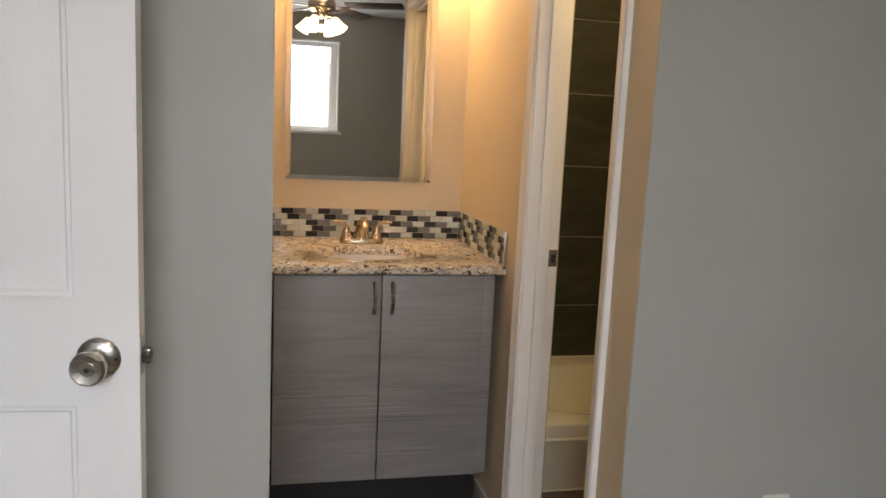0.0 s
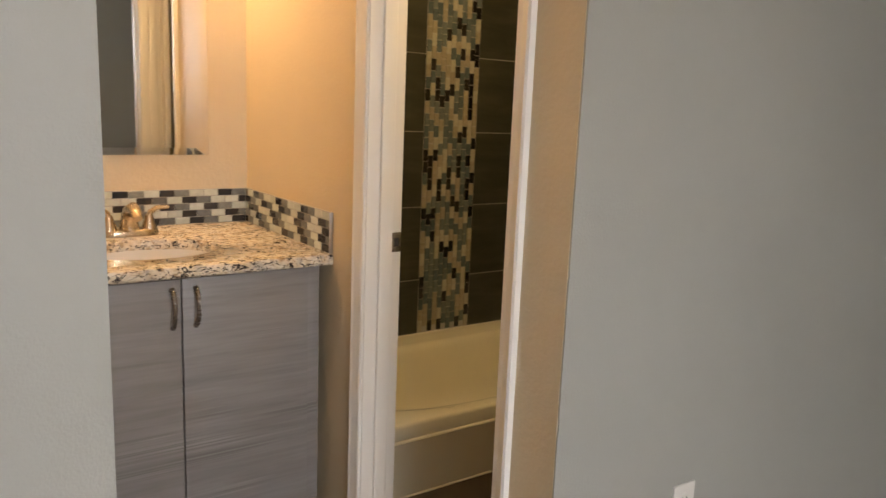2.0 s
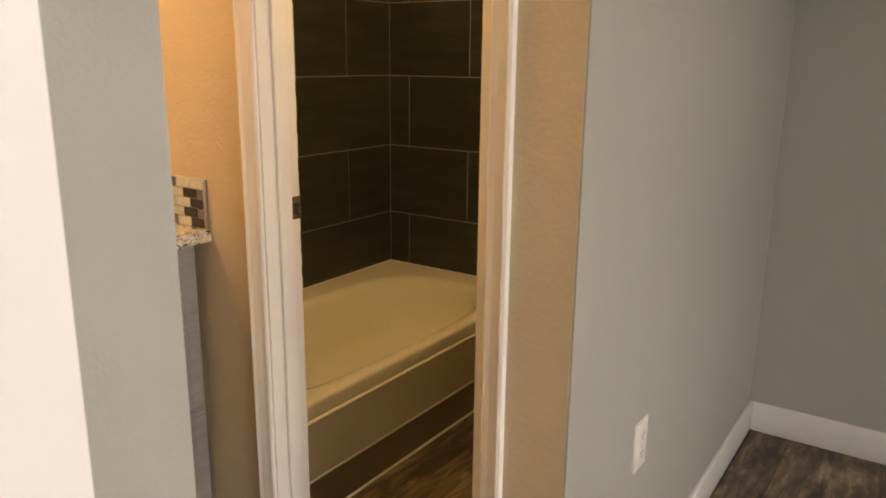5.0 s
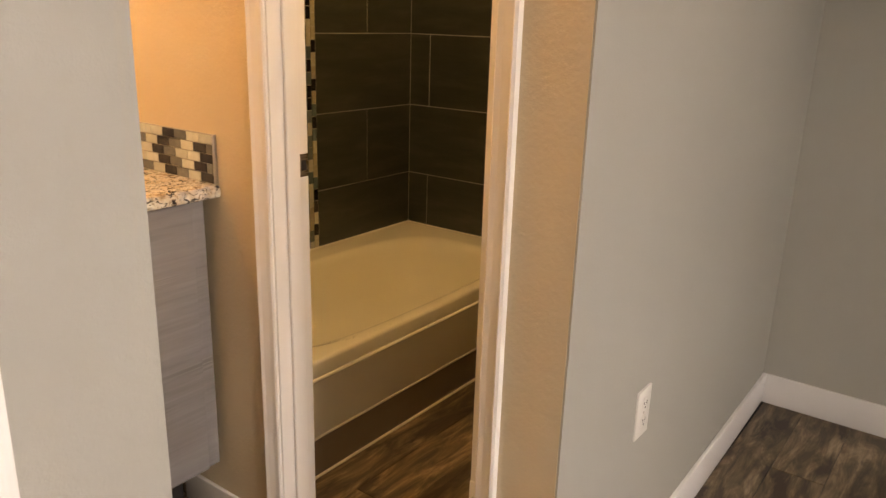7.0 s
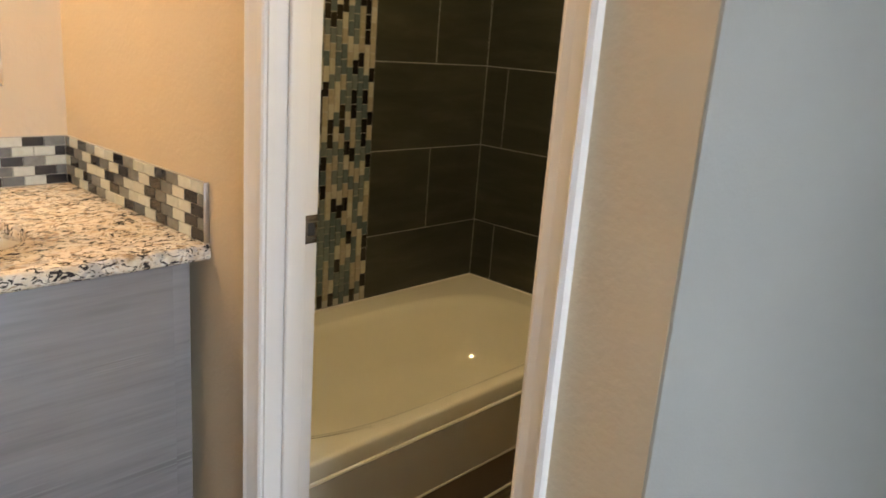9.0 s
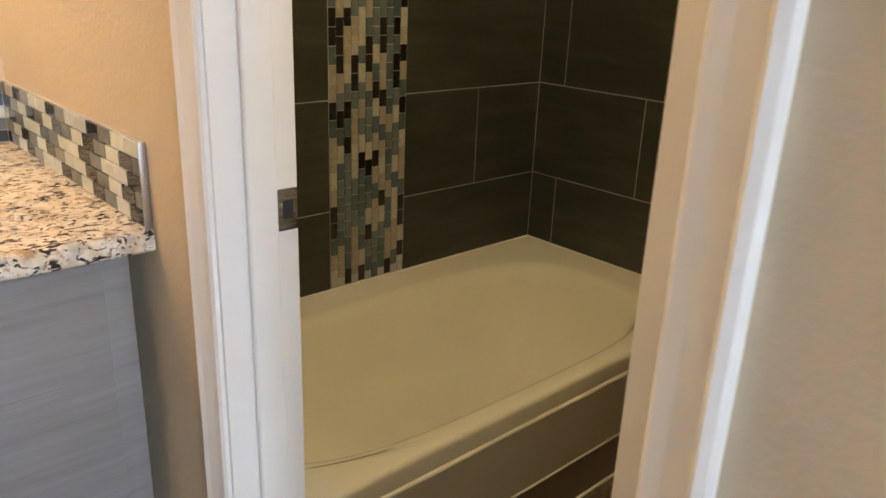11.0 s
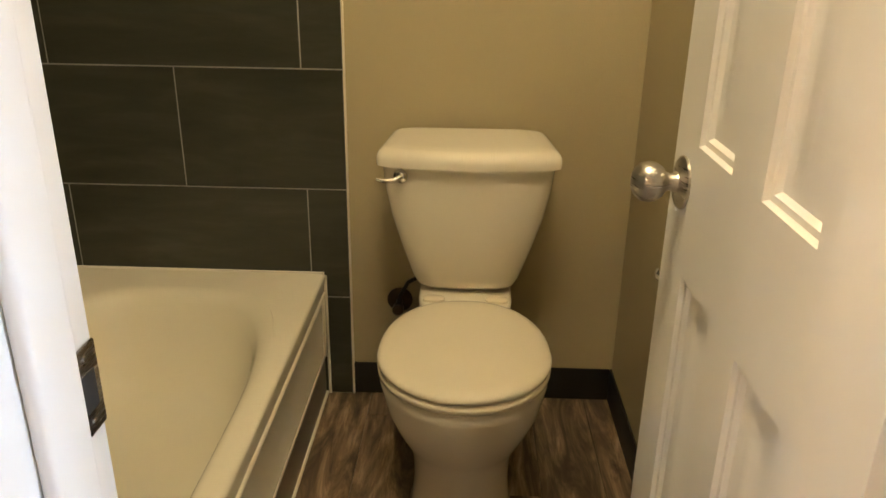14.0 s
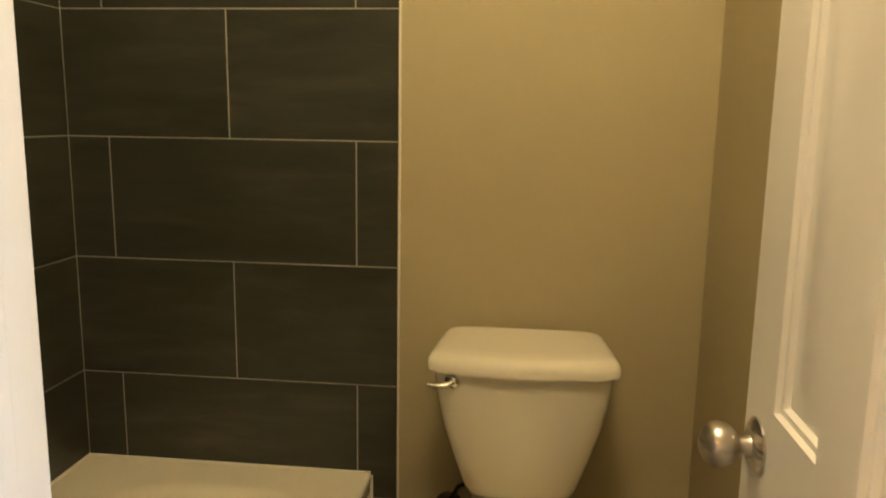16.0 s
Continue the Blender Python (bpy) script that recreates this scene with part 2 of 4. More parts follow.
def add_box(bm, x0, x1, y0, y1, z0, z1):
    vs = [bm.verts.new((x, y, z)) for z in (z0, z1) for y in (y0, y1) for x in (x0, x1)]
    for f in ((0, 2, 3, 1), (4, 5, 7, 6), (0, 1, 5, 4), (2, 6, 7, 3), (0, 4, 6, 2), (1, 3, 7, 5)):
        bm.faces.new([vs[i] for i in f])


def loft(bm, rings, cap_start=False, cap_end=False):
    """Skins closed rings of equal length."""
    rows = [[bm.verts.new(p) for p in r] for r in rings]
    n = len(rows[0])
    for a, b in zip(rows, rows[1:]):
        for i in range(n):
            bm.faces.new((a[i], a[(i + 1) % n], b[(i + 1) % n], b[i]))
    if cap_start:
        bm.faces.new(list(reversed(rows[0])))
    if cap_end:
        bm.faces.new(rows[-1])
    return bm


def lathe(profile, m=None, n=28, bm=None, cap=True):
    """Turns (radius, height) pairs about z, then moves them by m."""
    bm = bm or bmesh.new()
    m = m or Matrix()
    rings = [[m @ Vector((r * math.cos(2 * math.pi * i / n), r * math.sin(2 * math.pi * i / n), h)) for i in range(n)] for r, h in profile]
    return loft(bm, rings, cap, cap)


def tube(points, radius, n=10, bm=None, radii=None):
    """A round bar along a line of points."""
    bm = bm or bmesh.new()
    pts = [Vector(p) for p in points]
    rings = []
    side = None
    for i, p in enumerate(pts):
        d = (pts[min(i + 1, len(pts) - 1)] - pts[max(i - 1, 0)]).normalized()
        if side is None:
            side = d.orthogonal().normalized()
        side = (side - d * side.dot(d)).normalized()
        up = d.cross(side)
        r = radii[i] if radii else radius
        rings.append([p + r * (math.cos(2 * math.pi * k / n) * side + math.sin(2 * math.pi * k / n) * up) for k in range(n)])
    return loft(bm, rings, True, True)


def superring(cx, cy, a, b, z, power=2.0, n=48):
    """A rounded-rectangle ring in a level plane."""
    out = []
    for i in range(n):
        t = 2 * math.pi * i / n
        c, s = math.cos(t), math.sin(t)
        out.append(Vector((cx + a * math.copysign(abs(c) ** (2 / power), c), cy + b * math.copysign(abs(s) ** (2 / power), s), z)))
    return out


def world_at(ob):
    p = Vector((0, 0, 0))
    while ob:
        p = p + ob.location
        ob = ob.parent
    return p


def finish(bm, name, material, smooth=True, angle=40):
    bmesh.ops.recalc_face_normals(bm, faces=bm.faces[:])
    if smooth:
        for f in bm.faces:
            f.smooth = True
        for e in bm.edges:
            if len(e.link_faces) != 2 or e.calc_face_angle(0.0) > radians(angle):
                e.smooth = False
    me = bpy.data.meshes.new(name)
    bm.to_mesh(me)
    bm.free()
    me.materials.append(material)
    return me


def part(name, bm, material, parent=None, label="", smooth=True, angle=40):
    """One mesh object, drawn in world metres, under its thing."""
    if parent:
        bmesh.ops.translate(bm, verts=bm.verts[:], vec=-world_at(parent))
    ob = new(name, finish(bm, name, material, smooth, angle))
    if parent:
        ob.parent = parent
    return tagged(ob, label=label) if label else ob


def thing(name, at, label, category, group="", kind=""):
    ob = new(name)
    ob.empty_display_size = 0.1
    ob.location = at
    return tagged(ob, label, category, group, kind)


def slanted(bm):
    """The bedroom wall beside the alcove runs 2 cm out of square over its length."""
    for v in bm.verts:
        v.co.y += 0.020 * v.co.x / 1.64
    return bm


def ragged(x0, x1, y0, y1):
    """A thin wall face whose edge at x0 is a hand-cut paint line, a millimetre or two uneven."""
    bm = bmesh.new()
    r = random.Random(11)
    rows = []
    for i in range(161):
        z = CEIL * i / 160
        cut = x0 + 0.0006 + 0.0009 * noise.noise((0, 0, z * 9)) + r.choice((0, 0, 0, 0, 0.0006, -0.0004, 0.0020)) * r.random()
        rows.append([Vector((cut, y0, z)), Vector((x1, y0, z)), Vector((x1, y1, z)), Vector((cut, y1, z))])
    return loft(bm, rows, True, True)


def setting(name, bm, material, label, category="wall"):
    return tagged(part(name, bm, material, smooth=False), label, category, "", "structure")


# ---- the large structure ----
def boxes(*rows):
    bm = bmesh.new()
    for r in rows:
        add_box(bm, *r)
    return bm


# bedroom faces are grey, alcove faces beige, bathroom faces beige
setting("wall_alcove_left", boxes((AL - 0.11, AL, WALL_Y + 0.004, AB, 0, CEIL)), TAN_PAINT, "beige painted side wall of the vanity alcove")
setting("wall_north_left", boxes((WEST, AL, WALL_Y, WALL_Y + 0.004, 0, CEIL), (AL - 0.004, AL - 0.0005, WALL_Y + 0.004, WALL_Y + 0.006, 0, CEIL)), GREY_PAINT, "grey painted bedroom wall beside the vanity alcove")
setting("wall_alcove_back", boxes((AL - 0.11, AR + 0.055, AB, AB + 0.11, 0, CEIL)), TAN_PAINT, "beige painted wall behind the vanity")
setting("wall_door_side", boxes((AR, 0.055, JF + 0.018, AB, 0, CEIL), (AR, 0.055, WALL_Y + 0.0045, JN - 0.018, 0, CEIL), (AR, 0.055, JN - 0.018, JF + 0.018, DOOR_H + 0.018, CEIL)), TAN_PAINT, "beige painted wall with the bathroom doorway")
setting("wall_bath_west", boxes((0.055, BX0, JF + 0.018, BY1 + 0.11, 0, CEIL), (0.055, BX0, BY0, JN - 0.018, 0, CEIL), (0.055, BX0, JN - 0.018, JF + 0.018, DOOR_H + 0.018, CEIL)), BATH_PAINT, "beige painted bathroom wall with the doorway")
setting("wall_north_right", slanted(ragged(AR, BX1, WALL_Y, WALL_Y + 0.004)), GREY_PAINT, "grey painted bedroom wall backing the bathroom")
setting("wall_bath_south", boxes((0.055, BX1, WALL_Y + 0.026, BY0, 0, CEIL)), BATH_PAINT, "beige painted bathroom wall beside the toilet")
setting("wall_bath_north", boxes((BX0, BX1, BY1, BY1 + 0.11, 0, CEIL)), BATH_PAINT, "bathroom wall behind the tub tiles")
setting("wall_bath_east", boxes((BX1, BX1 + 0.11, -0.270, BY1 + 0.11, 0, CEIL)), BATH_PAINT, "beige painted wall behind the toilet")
setting("wall_east", boxes((BX1, BX1 + 0.11, SOUTH, -0.270, 0, CEIL)), GREY_PAINT, "grey painted bedroom side wall")
WX0, WX1, WZ0, WZ1 = -1.50, -0.14, 1.33, 2.17
setting("wall_south", boxes((WEST, WX0, SOUTH - 0.16, SOUTH, 0, CEIL), (WX1, BX1 + 0.11, SOUTH - 0.16, SOUTH, 0, CEIL), (WX0, WX1, SOUTH - 0.16, SOUTH, 0, WZ0), (WX0, WX1, SOUTH - 0.16, SOUTH, WZ1, CEIL)), GREY_PAINT, "grey painted bedroom wall with a small window")
setting("wall_west", boxes((WEST - 0.11, WEST, SOUTH - 0.16, -1.27, 0, CEIL), (WEST - 0.11, WEST, -0.47, WALL_Y + 0.004, 0, CEIL), (WEST - 0.11, WEST, -1.27, -0.47, 2.05, CEIL)), GREY_PAINT, "grey painted bedroom wall with the entrance doorway")
setting("wall_hall", boxes((WEST - 1.2, WEST - 1.1, SOUTH - 0.16, WALL_Y + 0.2, 0, CEIL), (WEST - 1.1, WEST - 0.11, -2.2, -2.1, 0, CEIL), (WEST - 1.1, WEST - 0.11, WALL_Y + 0.1, WALL_Y + 0.2, 0, CEIL)), GREY_PAINT, "plain grey hallway wall beyond the entrance doorway")
setting("ceiling", boxes((WEST - 1.2, BX1 + 0.11, SOUTH - 0.16, BY1 + 0.11, CEIL, CEIL + 0.1)), CEIL_PAINT, "white textured ceiling", "ceiling")

floor = setting("floor", boxes((WEST - 1.2, BX1 + 0.11, SOUTH - 0.16, BY1 + 0.11, -0.10, -0.006)), DARK, "dark brown wood-look vinyl plank floor", "floor")

# ---- trim and doorway ----
def casing(name, y0, y1, z1, parent, flip):
    """Door casing leg with a stepped, rounded profile; flip: thick edge at y1."""
    ys = [y0, y0 + 0.004, y0 + 0.016, y0 + 0.034, y1 - 0.006, y1]
    xs = [-0.008, -0.011, -0.011, -0.014, -0.017, -0.014]
    if not flip:
        ys = [y0 + y1 - y for y in ys]
    bm = bmesh.new()
    rings = [[Vector((x, y, z)) for y, x in zip(ys, xs)] + [Vector((0.0, ys[-1], z)), Vector((0.0, ys[0], z))] for z in (0.0, z1)]
    loft(bm, rings, True, True)
    return part(name, bm, WHITE_PAINT, parent, smooth=False)


doorway = thing("door_1_frame", (0.05, 0.12, 0), "white painted bathroom door frame with rounded stop", "door frame", "", "structure")
casing("casing", JF + 0.005, JF + 0.053, DOOR_H + 0.05, doorway, True)
casing("casing", JN - 0.047, JN - 0.003, DOOR_H + 0.05, doorway, False)
part("head_casing", box(-0.014, -0.0005, JN - 0.005, JF + 0.005, DOOR_H + 0.005, DOOR_H + 0.05, 0.003), WHITE_PAINT, doorway)
part("jamb", box(-0.003, 0.101, JF, JF + 0.018, 0, DOOR_H + 0.018, 0.002), WHITE_PAINT, doorway)
part("jamb", box(-0.003, BX0 + 0.003, JN - 0.018, JN, 0, DOOR_H + 0.018, 0.002), WHITE_PAINT, doorway)
part("head_jamb", box(-0.003, BX0 + 0.003, JN, JF, DOOR_H, DOOR_H + 0.018, 0.002), WHITE_PAINT, doorway)
part("door_stop", box(0.032, 0.070, JF - 0.010, JF, 0, DOOR_H, 0.004, 3), WHITE_PAINT, doorway)
part("door_stop", box(0.032, 0.070, JN, JN + 0.010, 0, DOOR_H, 0.004, 3), WHITE_PAINT, doorway)
part("hinge_jamb_lining", box(0.088, 0.116, JN, -0.099, 0, DOOR_H, 0.003), WHITE_PAINT, doorway)
part("head_stop", box(0.032, 0.070, JN + 0.010, JF - 0.010, DOOR_H - 0.010, DOOR_H, 0.003), WHITE_PAINT, doorway)
# the darker metal puts the jamb's shade into the plate's and screws' colour
strike = part("strike_plate", box(0.0715, 0.099, JF - 0.0025, JF - 0.0002, 0.953, 1.004, 0.001), DARK_NICKEL, doorway, "nickel strike plate, toned darker for the jamb's shade")
part("latch_hole", box(0.079, 0.093, JF - 0.0032, JF - 0.0022, 0.967, 0.990, 0.0004), SLOT, strike)
for sz in (0.9595, 0.9975):
    part("screw", lathe([(0.0030, 0), (0.0024, 0.0008)], Matrix.Translation((0.086, JF - 0.0025, sz)) @ pose(0, 0, 0, 90), 10), DARK_NICKEL, strike)


def skirting(x0, x1, y0, y1, z, material, label, slant=False):
    bm = box(x0, x1, y0, y1, 0, z, 0.003)
    ob = part("baseboard", slanted(bm) if slant else bm, material)
    return tagged(ob, label, "baseboard", "", "structure")


skirting(0.0, BX1, WALL_Y - 0.013, WALL_Y, 0.110, BASE_PAINT, "white painted baseboard along the grey wall", True)
skirting(BX1 - 0.013, BX1, SOUTH, WALL_Y + 0.006, 0.110, BASE_PAINT, "white painted baseboard along the side wall")
skirting(WEST, AL, WALL_Y - 0.013, WALL_Y, 0.103, BASE_PAINT, "white painted baseboard beside the vanity alcove")
skirting(WEST, BX1 - 0.013, SOUTH, SOUTH + 0.013, 0.103, BASE_PAINT, "white painted baseboard under the window")
skirting(-0.012, 0.0, JF + 0.053, 0.80, 0.09, WHITE_PAINT, "white painted baseboard between door frame and vanity")
skirting(-0.012, 0.0, WALL_Y, JN - 0.047, 0.09, WHITE_PAINT, "white painted baseboard beside the door frame")
skirting(BX1 - 0.006, BX1, BY0 + 0.006, 0.505, 0.10, BLACK_BASE, "black vinyl cove base behind the toilet")
skirting(BX0 + 0.012, BX1, BY0, BY0 + 0.006, 0.10, BLACK_BASE, "black vinyl cove base along the bathroom wall")

# ---- window, behind the camera but seen in the mirror ----
window = thing("window_1", ((WX0 + WX1) / 2, SOUTH, WZ0), "small white-framed bedroom window with a drawn light shade", "window", "", "structure")
reveal = bmesh.new()
for r in ((WX0, WX0 + 0.012, SOUTH - 0.13, SOUTH, WZ0 + 0.012, WZ1 - 0.012), (WX1 - 0.012, WX1, SOUTH - 0.13, SOUTH, WZ0 + 0.012, WZ1 - 0.012), (WX0, WX1, SOUTH - 0.13, SOUTH, WZ1 - 0.012, WZ1), (WX0, WX1, SOUTH - 0.13, SOUTH, WZ0, WZ0 + 0.012)):
    add_box(reveal, *r)
part("window_reveal", reveal, WHITE_PAINT, window, smooth=False)
part("window_sill", box(WX0 - 0.03, WX1 + 0.03, SOUTH + 0.001, SOUTH + 0.022, WZ0 - 0.025, WZ0 + 0.004, 0.004), WHITE_PAINT, window)
for fx, fw in ((WX0 + 0.045, 0.033), (WX1 - 0.045, 0.033), ((WX0 + WX1) / 2, 0.018)):
    part("window_frame", box(fx - fw, fx + fw, SOUTH - 0.135, SOUTH - 0.10, WZ0 + 0.048, WZ1 - 0.048, 0.003), WHITE_PAINT, window)
for fz in (WZ0 + 0.03, WZ1 - 0.03):
    part("window_frame", box(WX0 + 0.012, WX1 - 0.012, SOUTH - 0.135, SOUTH - 0.10, fz - 0.018, fz + 0.018, 0.003), WHITE_PAINT, window)
for px in ((WX0 + 0.078, -0.838), (-0.802, WX1 - 0.078)):
    pane = part("window_pane", box(px[0], px[1], SOUTH - 0.120, SOUTH - 0.115, WZ0 + 0.048, WZ1 - 0.048), GLASS, window)
    pane.visible_shadow = False


# ---- doors ----
def door_slab(width, height, thick, rows, hinge_stile, stile, mid):
    """A moulded panel door standing on z = 0: hinge edge at x = 0, thickness along y from 0."""
    bm = bmesh.new()
    panel = (width - hinge_stile - stile - mid) / 2
    xs = [0, hinge_stile, hinge_stile + panel, width - stile - panel, width - stile, width]
    zs = [0.0] + [z for r in rows for z in r] + [height]
    for y, turn in ((0.0, False), (thick, True)):
        grid = [[bm.verts.new((x, y, z)) for x in xs] for z in zs]
        panels = []
        for j in range(len(zs) - 1):
            for i in range(len(xs) - 1):
                q = [grid[j][i], grid[j][i + 1], grid[j + 1][i + 1], grid[j + 1][i]]
                f = bm.faces.new(q[::-1] if turn else q)
                if i in (1, 3) and j % 2 == 1:
                    panels.append(f)
        bm.normal_update()
        for th, dp in ((0.003, -0.005), (0.006, -0.0005), (0.004, -0.005), (0.012, -0.001), (0.024, 0.007)):
            bmesh.ops.inset_individual(bm, faces=panels, thickness=th, depth=dp, use_even_offset=True)
    edge = [(0, 0), (width, 0), (width, height), (0, height)]
    for k in range(4):
        (xa, za), (xb, zb) = edge[k], edge[(k + 1) % 4]
        bm.faces.new([bm.verts.new(p) for p in ((xa, 0, za), (xb, 0, zb), (xb, thick, zb), (xa, thick, za))])
    bmesh.ops.remove_doubles(bm, verts=bm.verts[:], dist=0.0002)
    return bm


def knob_profile(ball):
    if ball:
        return [(0.031, 0), (0.031, 0.003), (0.027, 0.006), (0.012, 0.008), (0.010, 0.016), (0.012, 0.021), (0.018, 0.025), (0.0225, 0.032), (0.024, 0.040), (0.0225, 0.048), (0.017, 0.055), (0.009, 0.059), (0.001, 0.060)]
    return [(0.033, 0), (0.033, 0.004), (0.028, 0.009), (0.015, 0.011), (0.012, 0.026), (0.016, 0.034), (0.024, 0.044), (0.0265, 0.055), (0.0255, 0.062), (0.022, 0.065), (0.016, 0.0635), (0.011, 0.0625), (0.0105, 0.064), (0.004, 0.064)]


def panel_door(name, hinge, angle, width, height, ball, latch, label, knob_z=0.945, thick=0.035):
    """Door hung at hinge, leaf leaving it at angle degrees; the knob stands at knob_z."""
    door = thing(name, hinge, label, "door", "", "structure")
    m = Matrix.Translation(hinge) @ pose(0, 0, 0.012, 0, 0, angle)

    def place(bm):
        bm.transform(m)
        return bm

    rows = ((0.20, knob_z - 0.112), (knob_z + 0.040, 1.62), (1.73, 1.90)) if ball else ((0.20, knob_z - 0.090), (knob_z + 0.082, 1.64), (1.75, 1.91))
    stiles = (0.122, 0.090, 0.080) if ball else (0.095, 0.095, 0.10)
    leaf = part("door_leaf", place(door_slab(width, height, thick, rows, *stiles)), DOOR_PAINT, door, smooth=True, angle=25)
    kx, kz = width - (0.048 if ball else 0.060), knob_z - 0.012
    for turn, y in ((90, 0.0), (-90, thick)):
        k = part("door_knob", place(lathe(knob_profile(ball), Matrix.Translation((kx, y, kz)) @ pose(0, 0, 0, turn), 32)), NICKEL, door, "brushed nickel knob on a round rose")
        if not ball:
            part("lock_button", place(lathe([(0.0035, 0.062), (0.0035, 0.066), (0.002, 0.067)], Matrix.Translation((kx, y, kz)) @ pose(0, 0, 0, turn), 12)), SLOT, k)
            part("rose_screw", place(lathe([(0.003, 0.008), (0.002, 0.0105)], Matrix.Translation((kx + 0.026, y, kz)) @ pose(0, 0, 0, turn), 10)), SLOT, k)
    plate = part("latch_plate", place(box(width - 0.0002, width + 0.0015, 0.004, thick - 0.004, kz - 0.029, kz + 0.029, 0.0006)), NICKEL, door)
    if latch:
        part("latch_bolt", place(box(width + 0.0015, width + 0.015, 0.008, 0.027, kz - 0.012, kz + 0.012, 0.002)), DARK_NICKEL, plate, "dark spring latch bolt")
    for hz in (0.28, 1.84):
        pin = part("hinge", place(tube([(-0.006, -0.004, hz - 0.045), (-0.006, -0.004, hz + 0.045)], 0.005, 12)), DOOR_PAINT, door, "painted-over butt hinge")
        part("hinge_leaf", place(box(-0.048, -0.009, -0.006, -0.003, hz - 0.045, hz + 0.045, 0.001)), DOOR_PAINT, pin)
        part("hinge_leaf", place(box(-0.004, 0.0005, 0.0, 0.031, hz - 0.045, hz + 0.045, 0.0006)), DOOR_PAINT, pin)
    return door


BATH_DOOR = panel_door("door_2", (0.135, -0.080, 0), -0.2, 0.515, 2.00, True, False, "open white six-panel bathroom door with nickel ball knob", 0.952, 0.031)
BED_DOOR = panel_door("door_3", (-1.711, -0.478, 0), -4.0, 0.762, 2.02, False, True, "open white six-panel bedroom door with nickel lock knob", 0.965)

# ---- outlet ----
OY = WALL_Y + 0.005
outlet = thing("wall_outlet", (0.391, OY, 0.490), "white duplex wall outlet on the grey wall", "outlet")
part("cover_plate", box(0.356, 0.426, OY - 0.006, OY, 0.432, 0.548, 0.002), OUTLET, outlet)
for oz in (0.469, 0.511):
    face = part("socket", lathe([(0.0165, 0), (0.0165, 0.0015), (0.0155, 0.002)], Matrix.Translation((0.391, OY - 0.006, oz)) @ pose(0, 0, 0, 90), 24), OUTLET, outlet)
    for sx in (-0.006, 0.006):
        part("slot", box(0.391 + sx - 0.001, 0.391 + sx + 0.001, OY - 0.0084, OY - 0.0079, oz, oz + 0.008), SLOT, face)
    part("ground_hole", lathe([(0.0025, 0), (0.0025, 0.0005)], Matrix.Translation((0.391, OY - 0.0079, oz - 0.007)) @ pose(0, 0, 0, 90), 10), SLOT, face)
part("plate_screw", lathe([(0.003, 0), (0.002, 0.001)], Matrix.Translation((0.391, OY - 0.006, 0.490)) @ pose(0, 0, 0, 90), 10), NICKEL, outlet)

# ---- ceiling fan, seen in the mirror ----
FAN = Vector((-0.405, -1.65, CEIL))
fan = thing("ceiling_fan", FAN, "ceiling fan with dark blades and four lit glass shades", "ceiling fan")
part("canopy", lathe([(0.07, 0), (0.068, -0.03), (0.03, -0.055)], Matrix.Translation(FAN)), WARM_NICKEL, fan)
part("downrod", tube([FAN + Vector((0, 0, -0.05)), FAN + Vector((0, 0, -0.12))], 0.012), WARM_NICKEL, fan)
part("motor_housing", lathe([(0.03, -0.11), (0.09, -0.125), (0.105, -0.16), (0.10, -0.20), (0.06, -0.225), (0.055, -0.25), (0.03, -0.265)], Matrix.Translation(FAN)), WARM_NICKEL, fan)
for k in range(5):
    turn = pose(0, 0, 0, 0, 0, 72 * k + 20)
    bm = box(0.19, 0.62, -0.062, 0.062, -0.178, -0.172, 0.002)
    bm.transform(Matrix.Translation(FAN) @ turn @ pose(0, 0, 0, 10))
    blade = part("fan_blade", bm, BLADE, fan)
    bm = box(0.09, 0.21, -0.018, 0.018, -0.186, -0.180, 0.002)
    bm.transform(Matrix.Translation(FAN) @ turn)
    part("blade_bracket", bm, WARM_NICKEL, blade)
for k in range(4):
    m = Matrix.Translation(FAN + Vector((0, 0, -0.255))) @ pose(0, 0, 0, 0, 0, 90 * k + 30)
    arm = part("light_arm", tube([m @ Vector(p) for p in ((0.02, 0, 0), (0.08, 0, 0.005), (0.105, 0, -0.015))], 0.008), WARM_NICKEL, fan)
    part("glass_shade", lathe([(0.018, 0), (0.027, -0.015), (0.034, -0.045), (0.043, -0.080), (0.054, -0.105)], m @ Matrix.Translation((0.100, 0, -0.01)) @ pose(0, 0, 0, 0, -35, 0), 24, None, False), SHADE_GLOW, arm, "lit frosted glass shade")
for dx in (-0.012, 0.012):
    part("pull_chain", tube([FAN + Vector((dx, 0.02, -0.26)), FAN + Vector((dx, 0.02, -0.47))], 0.0016, 6), WARM_NICKEL, fan)

# ---- vanity ----
CT = 0.920
SX, SY, SA, SB = -0.420, 0.845, 0.185, 0.145
vanity = thing("vanity_cabinet", (-0.385, 0.92, 0), "grey wood-grain vanity cabinet with two doors", "cabinet")
FY = 0.606
body = bmesh.new()
for r in ((-0.742, -0.724, FY + 0.020, AB, 0.196, CT - 0.031), (-0.046, -0.028, FY + 0.024, AB, 0.196, CT - 0.031), (-0.724, -0.046, FY + 0.030, AB, 0.196, 0.214), (-0.724, -0.046, AB - 0.012, AB, 0.214, CT - 0.031)):
    add_box(body, *r)
part("body", body, LAMINATE, vanity, smooth=False)
part("filler_strip", box(-0.0630, -0.028, FY + 0.007, FY + 0.0235, 0.196, CT - 0.033, 0.001), LAMINATE, vanity)
part("toe_kick", box(-0.742, -0.02, 0.80, 0.815, 0.0, 0.196), BLACK_BASE, vanity, "dark recessed toe kick")
